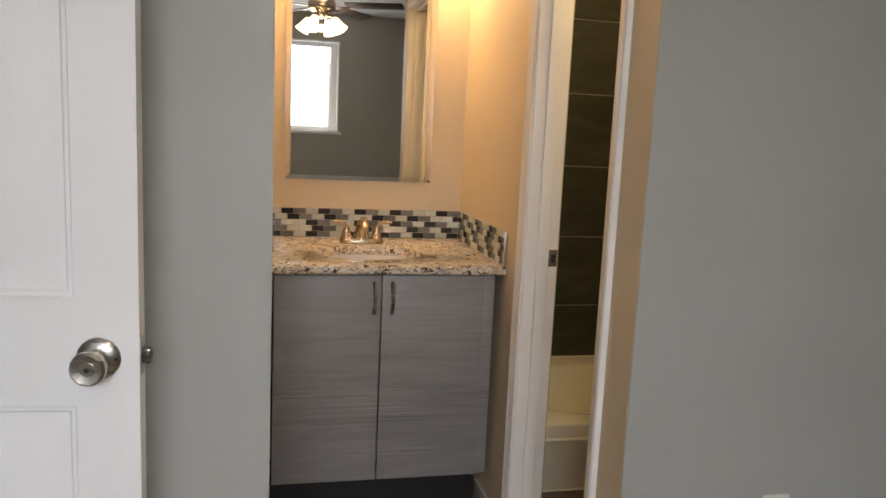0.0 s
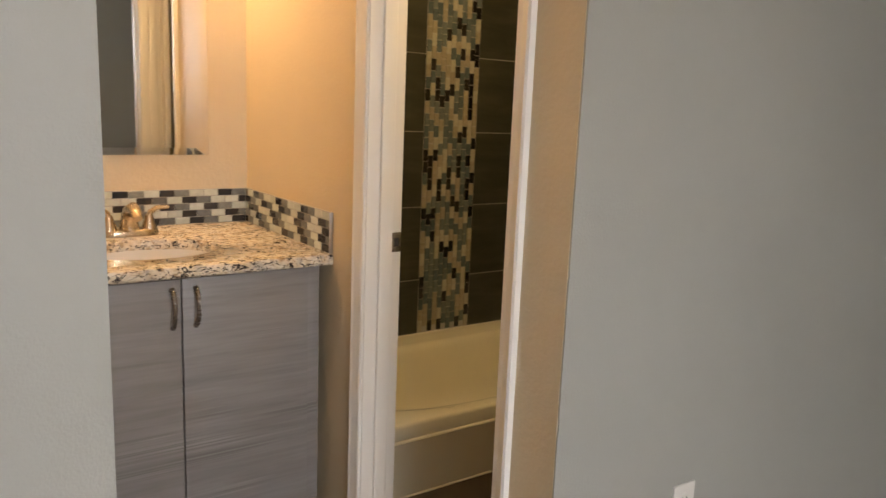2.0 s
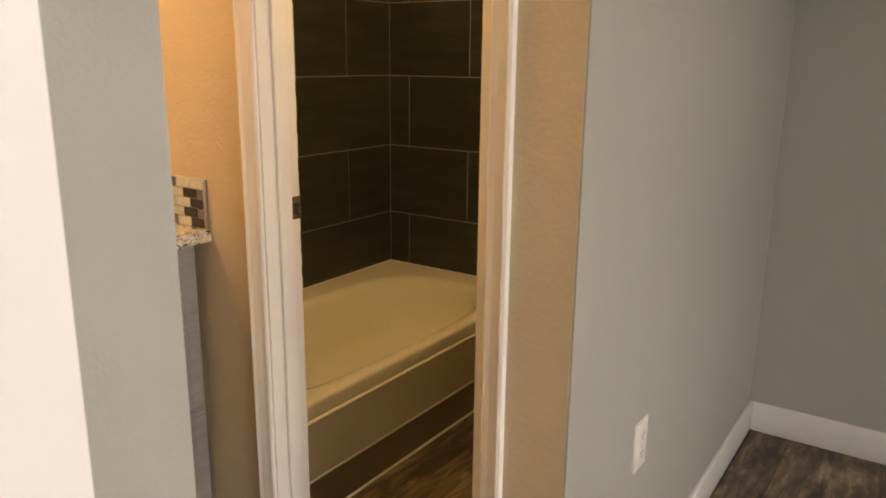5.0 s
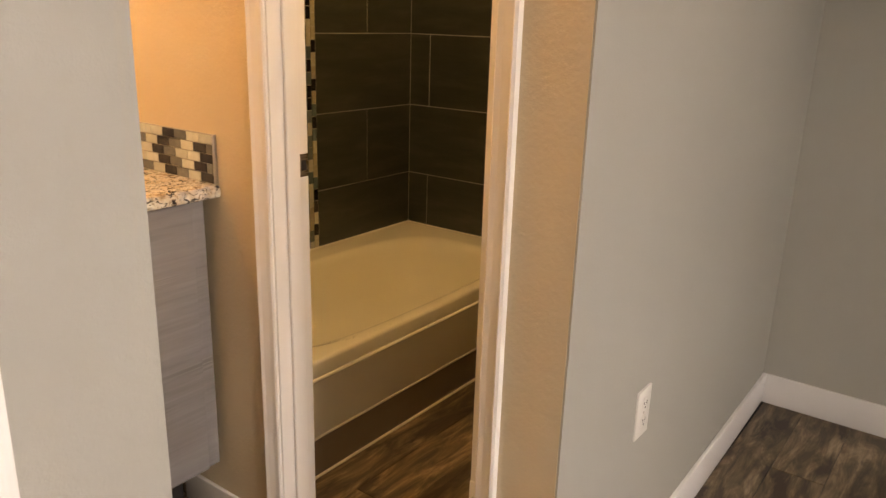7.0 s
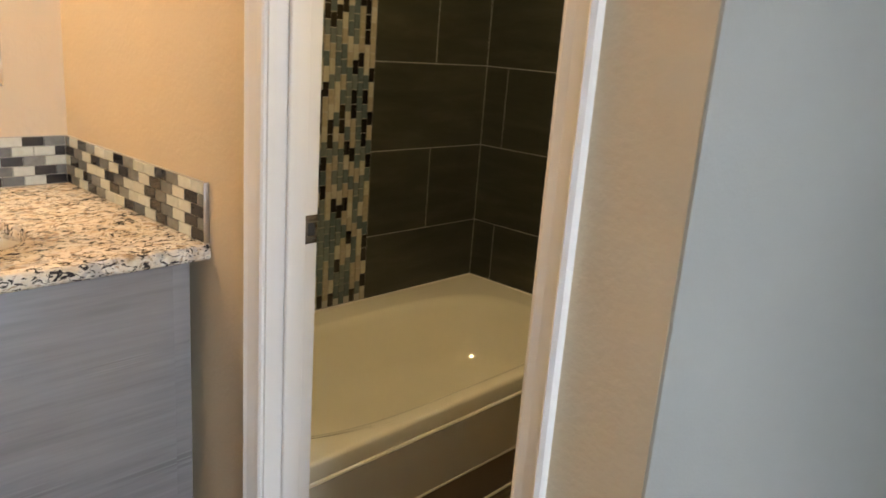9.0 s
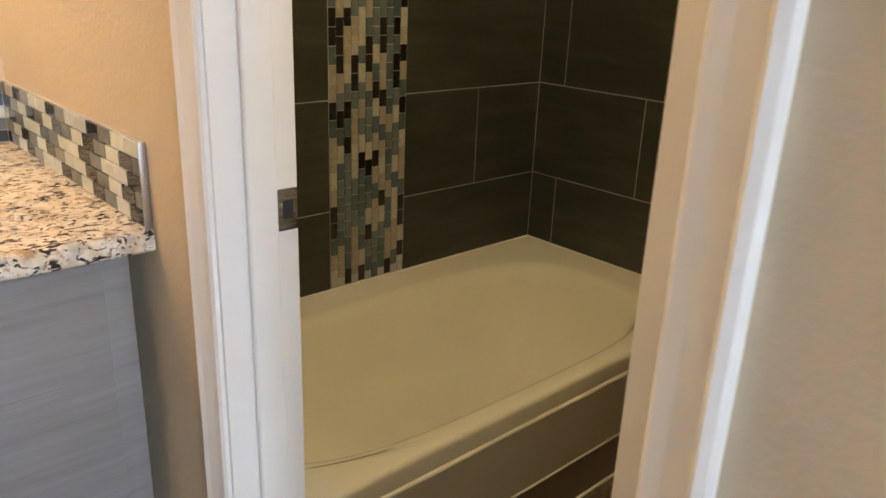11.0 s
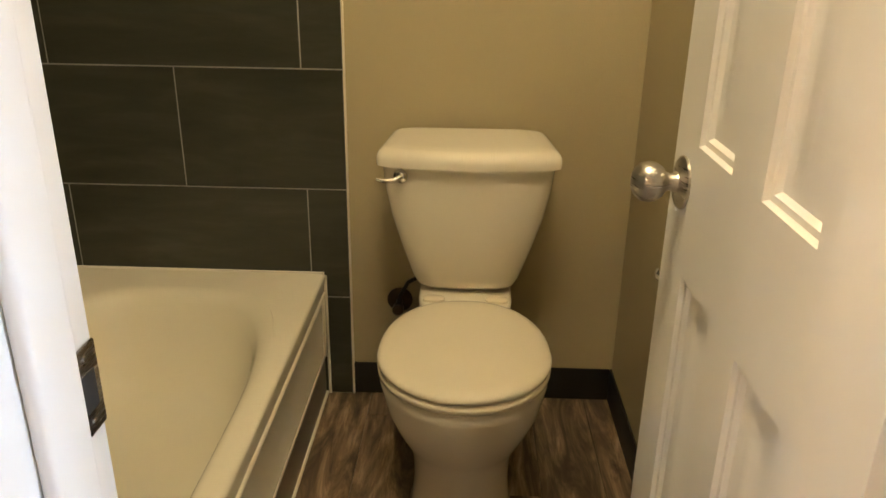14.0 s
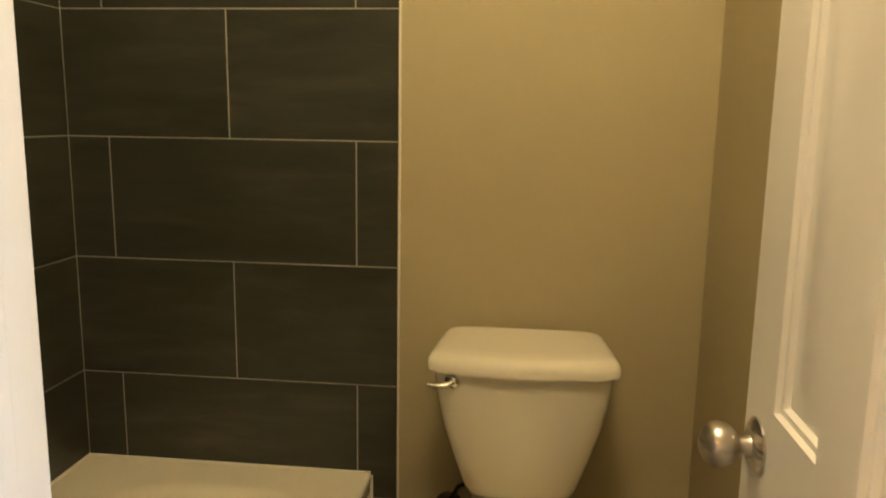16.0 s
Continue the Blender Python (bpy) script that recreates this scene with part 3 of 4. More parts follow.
for x0, x1, hx in ((-0.742, -0.4065, -0.428), (-0.4025, -0.0645, -0.370)):
    leaf = part("cabinet_door", box(x0, x1, FY, FY + 0.019, 0.196, CT - 0.036, 0.0012), LAMINATE, vanity)
    pts = []
    for i in range(13):
        u = i / 12
        pts.append((hx, FY - 0.026 * math.sin(math.pi * u) ** 0.6 - 0.002, 0.762 + 0.098 * u))
    part("bow_handle", tube(pts, 0.005, 10, None, [0.0075 - 0.002 * math.sin(math.pi * i / 12) for i in range(13)]), DARK_NICKEL, leaf, "dark brushed nickel bow handle")

# counter with an oval cut-out
counter = thing("countertop", (-0.375, 0.92, CT - 0.03), "speckled brown and cream granite vanity top", "countertop")
bm = bmesh.new()
N = 64
cx0, cx1, cy0, cy1 = AL + 0.0005, -0.002, 0.583, AB - 0.0005


def rect_ring(x0, x1, y0, y1, z, cx, cy, n):
    """Points on a rectangle, one for each direction from its inner centre."""
    out = []
    for i in range(n):
        t = 2 * math.pi * i / n
        c, s = math.cos(t), math.sin(t)
        k = min(((x1 - cx) / c if c > 0 else (x0 - cx) / c) if abs(c) > 1e-6 else 9, ((y1 - cy) / s if s > 0 else (y0 - cy) / s) if abs(s) > 1e-6 else 9)
        out.append(Vector((cx + k * c, cy + k * s, z)))
    for tx, ty in ((x0, y0), (x1, y0), (x1, y1), (x0, y1)):
        i = min(range(n), key=lambda j: (out[j].x - tx) ** 2 + (out[j].y - ty) ** 2)
        out[i] = Vector((tx, ty, z))
    return out


e = 0.006
loft(bm, [superring(SX, SY, SA, SB, CT - 0.030, 2, N), superring(SX, SY, SA, SB, CT - 0.004, 2, N), superring(SX, SY, SA + 0.004, SB + 0.004, CT, 2, N),
          rect_ring(cx0, cx1, cy0 + e, cy1, CT, SX, SY, N), rect_ring(cx0, cx1, cy0 + e * 0.3, cy1, CT - e * 0.3, SX, SY, N), rect_ring(cx0, cx1, cy0, cy1, CT - e, SX, SY, N),
          rect_ring(cx0, cx1, cy0, cy1, CT - 0.026, SX, SY, N), rect_ring(cx0, cx1, cy0 + 0.004, cy1, CT - 0.030, SX, SY, N), superring(SX, SY, SA, SB, CT - 0.030, 2, N)])
part("slab", bm, GRANITE, counter, angle=50)
part("front_edge", box(cx0, cx1, 0.5808, 0.5845, CT - 0.0250, CT - 0.0070, 0.0015), GRANITE, counter)

sink = thing("sink", (SX, SY, CT - 0.17), "white oval undermount sink bowl", "sink")
rings = []
for u in range(11):
    a = u / 10 * math.pi / 2
    k = math.cos(a) ** 0.55 if u < 10 else 0.12
    rings.append(superring(SX, SY, (SA + 0.006) * k, (SB + 0.006) * k, CT - 0.0305 - 0.13 * math.sin(a), 2, N))
bm = loft(bmesh.new(), rings, False, True)
outer = [[Vector((SX + (p.x - SX) * 1.05, SY + (p.y - SY) * 1.05, p.z - 0.006 * (j > 0))) for p in r] for j, r in enumerate(rings)]
loft(bm, outer, False, True)
part("bowl", bm, SINK_WHITE, sink, angle=60)
part("drain", lathe([(0.021, CT - 0.1600), (0.020, CT - 0.157), (0.012, CT - 0.158)], Matrix.Translation((SX, SY, 0)), 20), CHROME, sink, "chrome drain ring")

# faucet
FX, FYY = -0.420, 1.070
faucet = thing("faucet", (FX, FYY, CT), "brushed nickel centreset faucet with two lever handles", "faucet")
part("base_plate", loft(bmesh.new(), [superring(FX, FYY, 0.082 * k, 0.030 * k, CT + h, 2.6, 36) for k, h in ((1, 0.0005), (1, 0.012), (0.96, 0.017), (0.85, 0.020))], True, True), WARM_NICKEL, faucet)
spine = [(FX, FYY, CT + 0.015), (FX, FYY - 0.002, CT + 0.045), (FX, FYY - 0.020, CT + 0.075), (FX, FYY - 0.055, CT + 0.088), (FX, FYY - 0.090, CT + 0.078), (FX, FYY - 0.105, CT + 0.064)]
part("spout", tube(spine, 0.02, 18, None, [0.030, 0.025, 0.021, 0.018, 0.015, 0.013]), WARM_NICKEL, faucet)
for s in (-1, 1):
    hxx = FX + 0.056 * s
    post = part("handle_post", lathe([(0.023, 0.015), (0.020, 0.03), (0.014, 0.045), (0.013, 0.055), (0.010, 0.062)], Matrix.Translation((hxx, FYY, CT)), 20), WARM_NICKEL, faucet)
    part("lever", tube([(hxx, FYY, CT + 0.050), (hxx + 0.004 * s, FYY - 0.003, CT + 0.068), (hxx + 0.020 * s, FYY - 0.010, CT + 0.082), (hxx + 0.054 * s, FYY - 0.018, CT + 0.084)], 0.007, 10, None, [0.010, 0.0085, 0.007, 0.0055]), WARM_NICKEL, post)

# mirror on the alcove's back wall
MX0, MX1, MZ0, MZ1 = -0.705, -0.130, 1.145, 1.905
mirror = thing("wall_mirror", ((MX0 + MX1) / 2, AB, MZ0), "frameless rectangular mirror on the beige wall above the vanity", "mirror")
bm = bmesh.new()
bev = 0.022


def mirror_ring(i, y):
    return [Vector((MX0 + i, y, MZ0 + i)), Vector((MX1 - i, y, MZ0 + i)), Vector((MX1 - i, y, MZ1 - i)), Vector((MX0 + i, y, MZ1 - i))]


loft(bm, [mirror_ring(0, AB - 0.001), mirror_ring(0, AB - 0.004), mirror_ring(bev, AB - 0.006)], True, True)
part("glass", bm, MIRROR, mirror, smooth=False)

# vanity light above the mirror
vlight = thing("vanity_light", (-0.375, AB, 2.10), "three-shade nickel vanity light above the mirror", "wall lamp")
part("back_plate", box(-0.62, -0.13, AB - 0.022, AB - 0.0005, 2.06, 2.14, 0.006), NICKEL, vlight)
for bx in (-0.60, -0.375, -0.15):
    arm = part("arm", tube([(bx, AB - 0.02, 2.10), (bx, AB - 0.09, 2.12), (bx, AB - 0.138, 2.10)], 0.008), NICKEL, vlight)
    part("glass_shade", lathe([(0.020, 2.105), (0.030, 2.085), (0.042, 2.050), (0.052, 2.030)], Matrix.Translation((bx, AB - 0.138, 0)), 24, None, False), SHADE_GLOW, arm, "lit frosted glass shade")

# ---- bathtub ----
TX0, TX1, TY0, TY1 = BX0 + 0.002, BX1 - 0.011, 0.573, BY1 - 0.011
tub = thing("bathtub", ((TX0 + TX1) / 2, (TY0 + TY1) / 2, 0), "cream enamelled bathtub with a panelled apron", "bathtub")
TC, TA, TB = (0.845, 0.930), 0.650, 0.300
bm = bmesh.new()
N = 96
rings = [rect_ring(TX0, TX1, TY0 + 0.008, TY1, TUB_Z - 0.060, *TC, N), rect_ring(TX0, TX1, TY0 + 0.002, TY1, TUB_Z - 0.012, *TC, N), rect_ring(TX0, TX1, TY0 + 0.004, TY1, TUB_Z - 0.004, *TC, N), rect_ring(TX0, TX1, TY0 + 0.012, TY1, TUB_Z, *TC, N)]
for da, db, z, p in ((0.026, 0.016, 0.0, 3.6), (0.014, 0.008, -0.0015, 3.5), (0.004, 0.001, -0.006, 3.4), (-0.006, -0.006, -0.014, 3.3), (-0.016, -0.013, -0.028, 3.2), (-0.030, -0.022, -0.065, 3.2), (-0.056, -0.036, -0.130, 3.2), (-0.088, -0.054, -0.190, 3.15), (-0.122, -0.076, -0.228, 3.1), (-0.165, -0.106, -0.252, 3.0), (-0.225, -0.150, -0.268, 2.9), (-0.34, -0.21, -0.276, 2.4), (-0.55, -0.27, -0.279, 2.2)):
    rings.append(superring(TC[0], TC[1], TA + da, TB + db, TUB_Z + z, p, N))
loft(bm, rings, False, True)
part("shell", bm, TUB_ENAMEL, tub, angle=50)
apron = bmesh.new()
prof = [(0.008, TUB_Z - 0.058), (0.008, 0.322), (0.003, 0.318), (0.002, 0.313), (0.006, 0.309), (0.009, 0.303), (0.010, 0.136), (0.012, 0.131), (0.028, 0.131), (0.028, TUB_Z - 0.058)]
loft(apron, [[Vector((x, TY0 + dy, z)) for dy, z in prof] for x in (TX0, TX1)], True, True)
part("apron", apron, TUB_ENAMEL, tub, angle=35)
part("apron_end", box(TX1 - 0.028, TX1, TY0 + 0.003, TY0 + 0.020, 0.131, 0.316, 0.004), TUB_ENAMEL, tub)
part("drain", lathe([(0.03, TUB_Z - 0.2785), (0.028, TUB_Z - 0.274), (0.02, TUB_Z - 0.275)], Matrix.Translation((0.42, TC[1], 0)), 20), CHROME, tub)
plinth = part("tub_plinth", box(TX0, BX1 - 0.011, TY0 + 0.013, TY0 + 0.060, 0, 0.128, 0.001), PLINTH)
tagged(plinth, "dark brown tiled strip under the bathtub apron", "plinth", "", "structure")
for name, pts in (("caulk", ((TX0, TY0 + 0.012, 0.1285), (TX1, TY0 + 0.012, 0.1285))), ("caulk", ((TX0, TY0 + 0.010, 0.003), (TX1, TY0 + 0.010, 0.003))), ("caulk", ((TX0, TY1 - 0.002, TUB_Z + 0.001), (TX1, TY1 - 0.002, TUB_Z + 0.001))), ("caulk", ((TX1 - 0.002, TY0 + 0.004, TUB_Z + 0.001), (TX1 - 0.002, TY1, TUB_Z + 0.001))), ("caulk", ((TX1 + 0.001, TY0 + 0.002, 0.0), (TX1 + 0.001, TY0 + 0.002, TUB_Z - 0.006)))):
    tagged(part(name, tube(pts, 0.0042, 8), CAULK), "white caulk bead along the bathtub", "caulk", "", "structure")

# ---- toilet ----
TYC = 0.194
toilet = thing("toilet", (1.25, TYC, 0), "cream two-piece toilet with its round lid closed", "toilet")


def egg(x_front, x_back, half, z, n=48, sq=2.3):
    """A ring with a round front (towards -x) and a squarer back."""
    x_front, x_back = x_front - 0.010, x_back - 0.004
    cx = x_front + half * 1.02
    out = []
    for i in range(n):
        t = 2 * math.pi * i / n
        c, s = math.cos(t), math.sin(t)
        if c < 0:
            out.append(Vector((cx + (cx - x_front) * c, TYC + half * s, z)))
        else:
            out.append(Vector((cx + (x_back - cx) * abs(c) ** (2 / sq), TYC + half * math.copysign(abs(s) ** (2 / sq), s), z)))
    return out


# bowl and pedestal
part("bowl", loft(bmesh.new(), [egg(1.046, 1.46, 0.117, 0.0), egg(1.044, 1.46, 0.117, 0.012), egg(1.060, 1.45, 0.110, 0.030), egg(1.070, 1.45, 0.106, 0.10), egg(1.064, 1.45, 0.109, 0.165), egg(1.040, 1.45, 0.124, 0.205), egg(1.010, 1.45, 0.143, 0.25), egg(0.985, 1.44, 0.162, 0.30), egg(0.973, 1.43, 0.173, 0.35), egg(0.970, 1.42, 0.177, 0.370), egg(0.974, 1.42, 0.174, 0.380)], True, True), CHINA, toilet, angle=50)
part("rim_deck", loft(bmesh.new(), [superring(1.47, TYC, 0.125, 0.113, z, 4, 32) for z in (0.30, 0.395, 0.412)] + [superring(1.47, TYC, 0.118, 0.107, 0.418, 4, 32)], True, True), CHINA, toilet, angle=50)
part("seat", loft(bmesh.new(), [egg(0.972, 1.375, 0.174, 0.382), egg(0.966, 1.380, 0.180, 0.386), egg(0.965, 1.380, 0.181, 0.397), egg(0.970, 1.376, 0.176, 0.402)], True, True), SEAT_PLASTIC, toilet, angle=60)
part("lid", loft(bmesh.new(), [egg(0.974, 1.385, 0.174, 0.4045), egg(0.966, 1.390, 0.181, 0.408), egg(0.965, 1.390, 0.182, 0.415), egg(0.968, 1.388, 0.179, 0.420), egg(0.976, 1.382, 0.172, 0.4245), egg(0.992, 1.370, 0.158, 0.4275), egg(1.03, 1.34, 0.125, 0.4300), egg(1.09, 1.28, 0.07, 0.431)], True, True), SEAT_PLASTIC, toilet, "closed cream plastic toilet lid", angle=60)
for s in (-1, 1):
    part("seat_hinge", loft(bmesh.new(), [superring(1.392, TYC + 0.075 * s, 0.016, 0.026, z, 3, 20) for z in (0.414, 0.424)] + [superring(1.392, TYC + 0.075 * s, 0.011, 0.020, 0.427, 3, 20)], True, True), SEAT_PLASTIC, toilet)


def tank_ring(xf, half, z, bow, n=64, back=1.605, power=8.0):
    """Tank section: bowed front, rounded corners, flat back."""
    out = []
    r = superring((xf + back) / 2, TYC, (back - xf) / 2, half, z, power, n)
    for p in r:
        k = max(0.0, (back - p.x) / (back - xf))
        out.append(Vector((p.x - bow * k * (1 - ((p.y - TYC) / half) ** 2), TYC + (p.y - TYC) * (1 - 0.09 * (1 - k)), p.z)))
    return out


tank = part("tank", loft(bmesh.new(), [tank_ring(1.455, 0.110, 0.424, 0.012), tank_ring(1.442, 0.121, 0.436, 0.016), tank_ring(1.430, 0.132, 0.46, 0.020), tank_ring(1.415, 0.158, 0.54, 0.024), tank_ring(1.402, 0.181, 0.62, 0.027), tank_ring(1.395, 0.195, 0.69, 0.028), tank_ring(1.392, 0.201, 0.744, 0.028)], True, True), CHINA, toilet, angle=50)
part("tank_lid", loft(bmesh.new(), [tank_ring(1.386, 0.203, 0.745, 0.030, power=13.0), tank_ring(1.378, 0.210, 0.749, 0.034, power=13.0), tank_ring(1.377, 0.211, 0.764, 0.034, power=13.0), tank_ring(1.379, 0.209, 0.773, 0.034, power=13.0), tank_ring(1.384, 0.204, 0.780, 0.033, power=13.0), tank_ring(1.392, 0.196, 0.785, 0.032, power=13.0), tank_ring(1.402, 0.186, 0.787, 0.03, power=13.0), tank_ring(1.43, 0.16, 0.788, 0.02, power=13.0)], True, True), CHINA, toilet, angle=50)
lever = part("flush_lever", lathe([(0.017, 0), (0.017, 0.004), (0.013, 0.010), (0.006, 0.013)], Matrix.Translation((1.384, 0.345, 0.726)) @ pose(0, 0, 0, 0, -90, 0), 24), CHROME, toilet, "chrome flush lever")
part("lever_arm", tube([(1.370, 0.345, 0.726), (1.362, 0.358, 0.722), (1.360, 0.382, 0.720), (1.362, 0.398, 0.723)], 0.005, 10, None, [0.007, 0.006, 0.005, 0.004]), CHROME, lever)
valve = thing("water_supply_valve", (BX1, 0.372, 0.30), "dark bronze shut-off valve and hose behind the toilet", "valve")
part("escutcheon", lathe([(0.035, 0), (0.035, 0.003), (0.029, 0.009), (0.012, 0.013)], Matrix.Translation((BX1, 0.372, 0.30)) @ pose(0, 0, 0, 0, -90, 0), 24), BRONZE, valve, "dark bronze wall plate")
part("valve_body", lathe([(0.010, 0.012), (0.010, 0.045), (0.015, 0.050), (0.015, 0.072), (0.011, 0.076)], Matrix.Translation((BX1, 0.372, 0.30)) @ pose(0, 0, 0, 0, -90, 0), 18), BRONZE, valve)
part("hose", tube([(1.580, 0.372, 0.305), (1.585, 0.368, 0.335), (1.588, 0.345, 0.375), (1.58, 0.300, 0.405), (1.56, 0.270, 0.435)], 0.0055, 10), BLACK_BASE, valve, "dark braided supply hose")

# toilet paper holder on the wall behind the open door
holder = thing("toilet_paper_holder", (0.987, BY0, 0.64), "chrome toilet paper holder on the beige wall", "paper holder")
for hx in (0.912, 1.062):
    post = part("post", lathe([(0.024, 0), (0.024, 0.004), (0.010, 0.008), (0.009, 0.050), (0.013, 0.056), (0.013, 0.066), (0.008, 0.070)], Matrix.Translation((hx, BY0, 0.64)) @ pose(0, 0, 0, -90), 20), CHROME, holder)
part("roller", tube([(0.915, BY0 + 0.060, 0.64), (0.937, BY0 + 0.060, 0.64), (0.939, BY0 + 0.060, 0.64), (1.035, BY0 + 0.060, 0.64), (1.037, BY0 + 0.060, 0.64), (1.059, BY0 + 0.060, 0.64)], 0.008, 14, None, [0.006, 0.006, 0.0095, 0.0095, 0.006, 0.006]), CHROME, holder)

# bathroom ceiling lamp
blamp = thing("ceiling_lamp", (0.45, 0.23, CEIL), "lit frosted glass ceiling lamp in the bathroom", "ceiling lamp")
part("base_ring", lathe([(0.13, CEIL), (0.13, CEIL - 0.018), (0.12, CEIL - 0.022)], Matrix.Translation((0.45, 0.23, 0)), 32), NICKEL, blamp)
part("glass_bowl", lathe([(0.118, CEIL - 0.022), (0.110, CEIL - 0.05), (0.085, CEIL - 0.078), (0.045, CEIL - 0.094), (0.005, CEIL - 0.098)], Matrix.Translation((0.45, 0.23, 0)), 32), BATH_GLOW, blamp, "glowing frosted glass bowl")

# ---- small pieces, last ----
def piece_mesh(name, w, h, d, bevel, material):
    """A flat piece centred on x and z, its face towards -y at y = -d."""
    bm = bmesh.new()
    loft(bm, [[Vector((x * (w / 2 - i), y, z * (h / 2 - i))) for x, z in ((-1, -1), (1, -1), (1, 1), (-1, 1))] for i, y in ((0, 0), (0, -d + bevel), (bevel, -d))], False, True)
    return finish(bm, name, material, False)


def lay(name, mesh, parent, at, turn=0):
    ob = new(name, mesh)
    ob.parent = parent
    ob.location = Vector(at) - world_at(parent)
    ob.rotation_euler = (0, 0, radians(turn))
    return ob


# wall tiles round the tub: rows of 0.308, joints staggered by half a tile
ROWS = [0.305 + 0.308 * k for k in range(7)]
TILE_TOP = ROWS[-1]
east = setting("tile_wall_east", boxes((BX1 - 0.0075, BX1 - 0.0005, 0.509, BY1 - 0.0005, 0, TILE_TOP)), GROUT, "dark brown tiled wall at the end of the bathtub")
north = setting("tile_wall_north", boxes((BX0 + 0.0005, BX1 - 0.0075, BY1 - 0.0075, BY1 - 0.0005, 0.30, TILE_TOP)), GROUT, "dark brown tiled wall with a glass mosaic strip")
west_t = setting("tile_wall_west", boxes((BX0 + 0.0005, BX0 + 0.0075, 0.509, BY1 - 0.0075, 0.30, TILE_TOP)), GROUT, "dark brown tiled wall at the tap end of the bathtub")
cache = {}


def tile(parent, a, b, z0, z1, wall):
    g = 0.0018
    key = (round(b - a, 4), round(z1 - z0, 4))
    if key not in cache:
        cache[key] = piece_mesh("tile", b - a - 2 * g, z1 - z0 - 2 * g, 0.0024, 0.0010, DARK_TILE)
    mid, zm = (a + b) / 2, (z0 + z1) / 2
    if wall == "east":
        lay("tile", cache[key], parent, (BX1 - 0.0076, mid, zm), -90)
    elif wall == "north":
        lay("tile", cache[key], parent, (mid, BY1 - 0.0076, zm), 0)
    else:
        lay("tile", cache[key], parent, (BX0 + 0.0076, mid, zm), 90)


MS0, MS1 = 0.786, 1.050
for k, z in enumerate([-0.003] + ROWS[:-1]):
    z1 = 0.305 if k == 0 else z + 0.308
    z0 = max(z, 0.0)
    cuts = [1.350, 1.242, 0.612, 0.508] if k % 2 else [1.350, 0.929, 0.508]
    for b, a in zip(cuts, cuts[1:]):
        tile(east, a, b, z0, z1, "east")
        if k:
            tile(west_t, a, b, z0, z1, "west")
    if k:
        runs = [(MS1, 1.632), (0.175, MS0)] if k % 2 else [(1.346, 1.632), (MS1, 1.346), (0.48, MS0), (0.118, 0.48)]
        for a, b in runs:
            tile(north, a, b, z0, z1, "north")
part("edge_trim", box(BX1 - 0.012, BX1 - 0.0005, 0.5035, 0.508, 0, TILE_TOP, 0.001), CAULK, east, "pale edge trim")

# vertical glass mosaic strip
cols, rw, rh = 11, (MS1 - MS0) / 11, 0.0485
mos = piece_mesh("mosaic_tile", rw - 0.0022, rh - 0.0022, 0.0030, 0.0006, STRIP_TILE)
rest = bmesh.new()
count = 0
for r in range(40):
    for c in range(cols):
        x = MS0 + (c + 0.5) * rw
        z = TUB_Z + 0.006 + (r + 0.5 * (c % 2)) * rh + rh / 2
        if z + rh / 2 > TILE_TOP:
            continue
        if count < 300:
            lay("mosaic_tile", mos, north, (x, BY1 - 0.0076, z))
            count += 1
        else:
            w, h, y = (rw - 0.0022) / 2, (rh - 0.0022) / 2, BY1 - 0.0106
            add_box(rest, x - w, x + w, y, BY1 - 0.0076, z - h, z + h)
tagged(part("mosaic_tiles", rest, STRIP_TILE, north, smooth=False), kind="stuff")

# splash mosaic over the counter
sw, sh, srows = 0.0470, 0.0224, 5
splash_b = setting("backsplash", boxes((AL, -0.0055, AB - 0.0055, AB - 0.0003, CT, CT + srows * sh + 0.001)), GROUT, "glass mosaic backsplash in black, grey and cream", "backsplash")
splash_s = setting("side_splash", boxes((-0.0055, -0.0003, 0.592, AB, CT, CT + srows * sh + 0.001)), GROUT, "glass mosaic side splash in black, grey and cream", "backsplash")
meshes = {}
SPLASH = (SPLASH_DARK, SPLASH_GREY, SPLASH_PALE)


def splash_tile(parent, a, b, z, side, tone):
    key = (round(b - a, 4), tone)
    if key not in meshes:
        meshes[key] = piece_mesh("mosaic_tile", b - a - 0.0020, sh - 0.0020, 0.0040, 0.0005, SPLASH[tone])
    if side:
        lay("mosaic_tile", meshes[key], parent, (-0.0056, (a + b) / 2, z), -90)
    else:
        lay("mosaic_tile", meshes[key], parent, ((a + b) / 2, AB - 0.0056, z))


pick = random.Random(11)


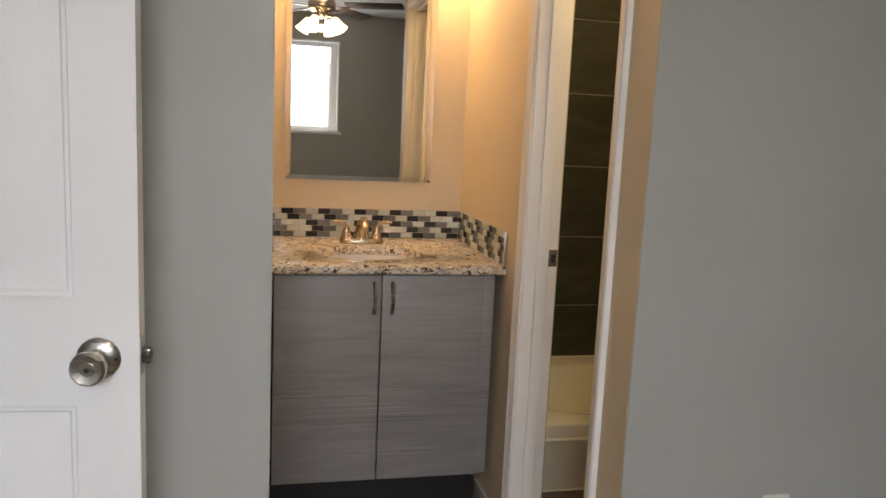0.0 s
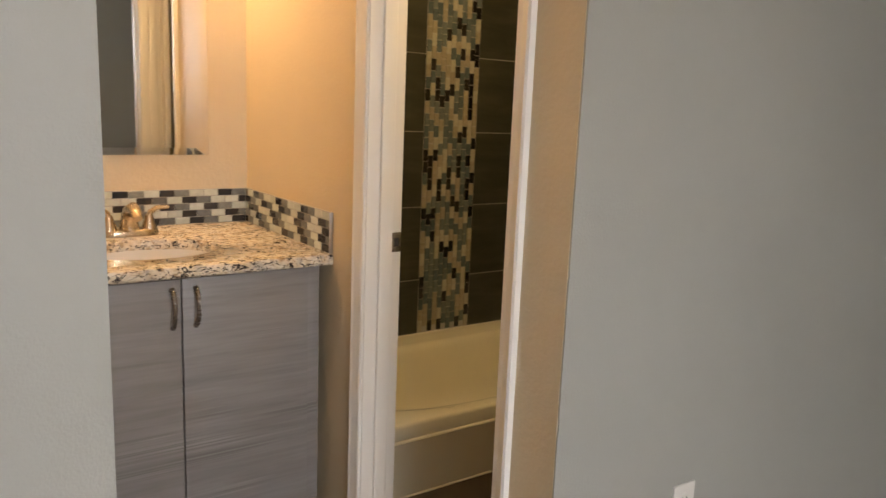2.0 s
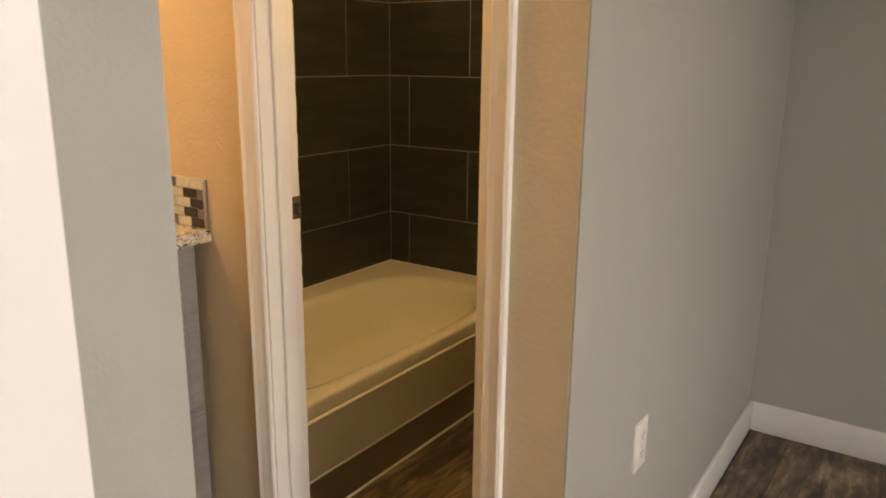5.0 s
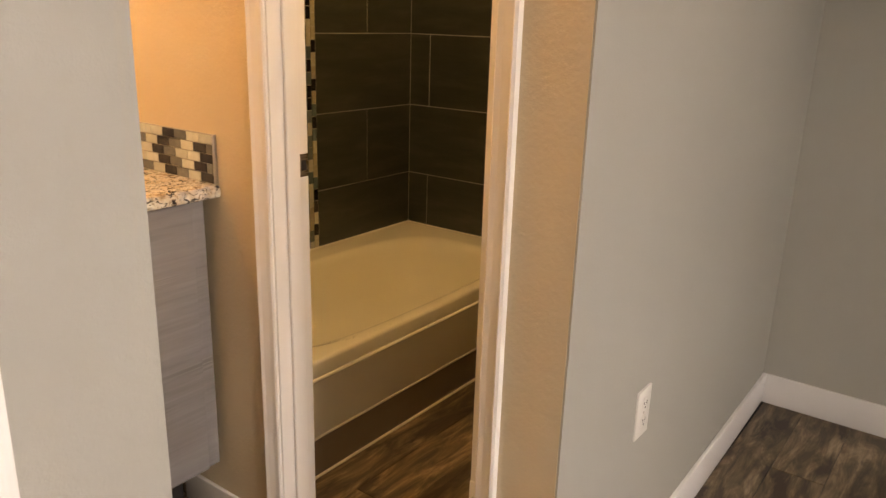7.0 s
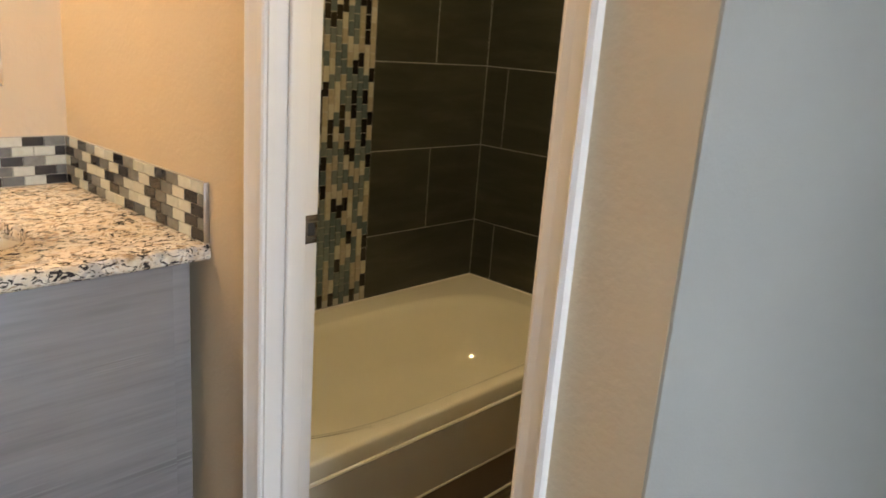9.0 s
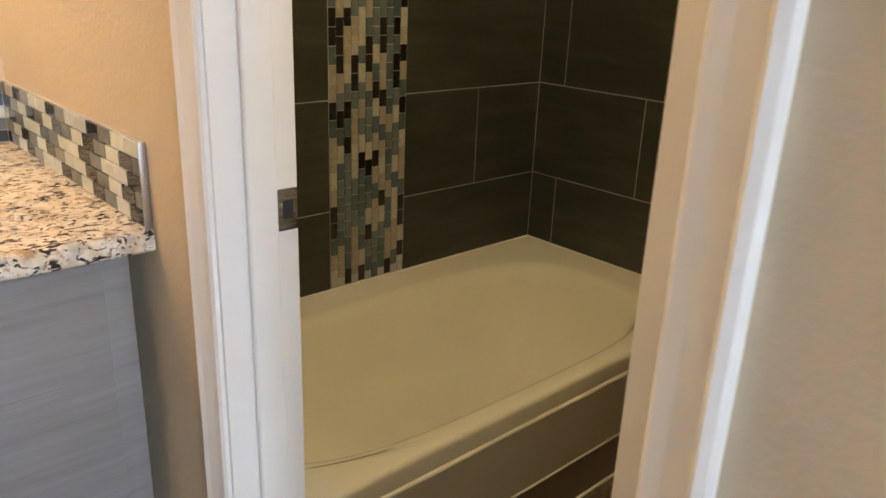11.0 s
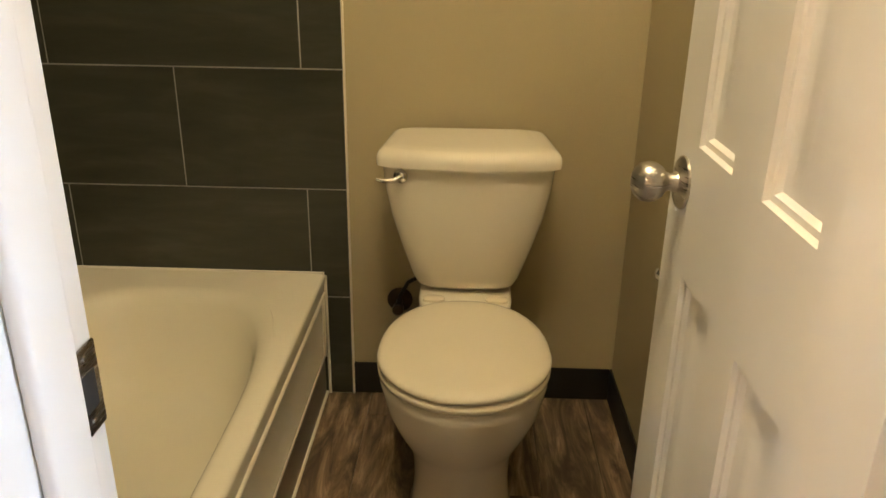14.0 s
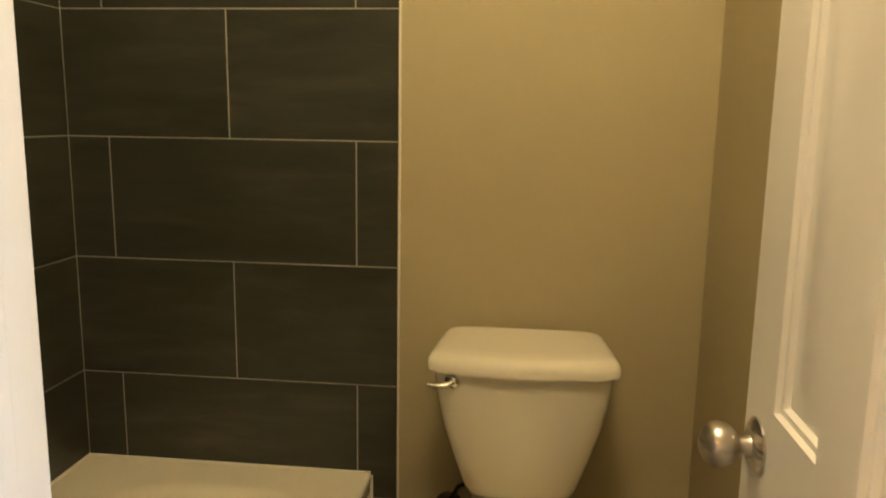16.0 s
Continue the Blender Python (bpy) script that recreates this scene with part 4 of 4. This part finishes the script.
def tones(start, order):
    """Black, grey and pale in turn, now and then with a second pale one."""
    k = start
    while True:
        yield order[k % 3]
        if k % 3 == 2 and pick.random() < 0.45:
            yield 2
        k += 1


for r in range(srows):
    z = CT + (r + 0.5) * sh + 0.0008
    x = -0.0095
    first = sw * (0.5 if r % 2 else 1.0)
    run = tones(1 + 2 * r, (1, 0, 2))
    while x > AL + 0.004:
        a = max(x - first, AL + 0.001)
        splash_tile(splash_b, a, x, z, False, next(run))
        x, first = a, sw
    y, first = AB - 0.0095, sw * (1.0 if r % 2 else 0.5)
    run = tones(r, (0, 1, 2))
    while y > 0.600:
        a = max(y - first, 0.594)
        splash_tile(splash_s, a, y, z, True, next(run))
        y, first = a, sw
part("edge_trim", box(-0.0105, -0.0005, 0.5885, 0.5925, CT, CT + srows * sh + 0.002, 0.0008), EDGE_METAL, splash_s, "grey metal edge trim")

# floor planks, running along x
rng = random.Random(5)
PW, PL = 0.152, 1.21
plank_mesh = {}


def plank(x0, x1, y0, y1):
    key = (round(x1 - x0, 3), round(y1 - y0, 3))
    if key not in plank_mesh:
        w, d = x1 - x0 - 0.0012, y1 - y0 - 0.0012
        bm = bmesh.new()
        loft(bm, [[Vector((sx * (w / 2 - i), sy * (d / 2 - i), z)) for sx, sy in ((-1, -1), (1, -1), (1, 1), (-1, 1))] for i, z in ((0, -0.005), (0, -0.0012), (0.0012, 0))], False, True)
        plank_mesh[key] = finish(bm, "plank", PLANK, False)
    lay("plank", plank_mesh[key], floor, ((x0 + x1) / 2, (y0 + y1) / 2, 0))


def plank_area(x0, x1, y0, y1):
    j = math.floor(y0 / PW)
    while j * PW < y1:
        ya, yb = max(y0, j * PW), min(y1, (j + 1) * PW)
        x = x0 - PL * ((j * 0.37) % 1.0)
        while x < x1:
            a, b = max(x0, x), min(x1, x + PL)
            if b - a > 0.02 and yb - ya > 0.01:
                plank(a, b, ya, yb)
            x += PL
        j += 1


plank_area(WEST, BX1, SOUTH, WALL_Y)
plank_area(AL, AR, WALL_Y, AB)
plank_area(AR, BX1, BY0 + 0.0, TY0 + 0.01)
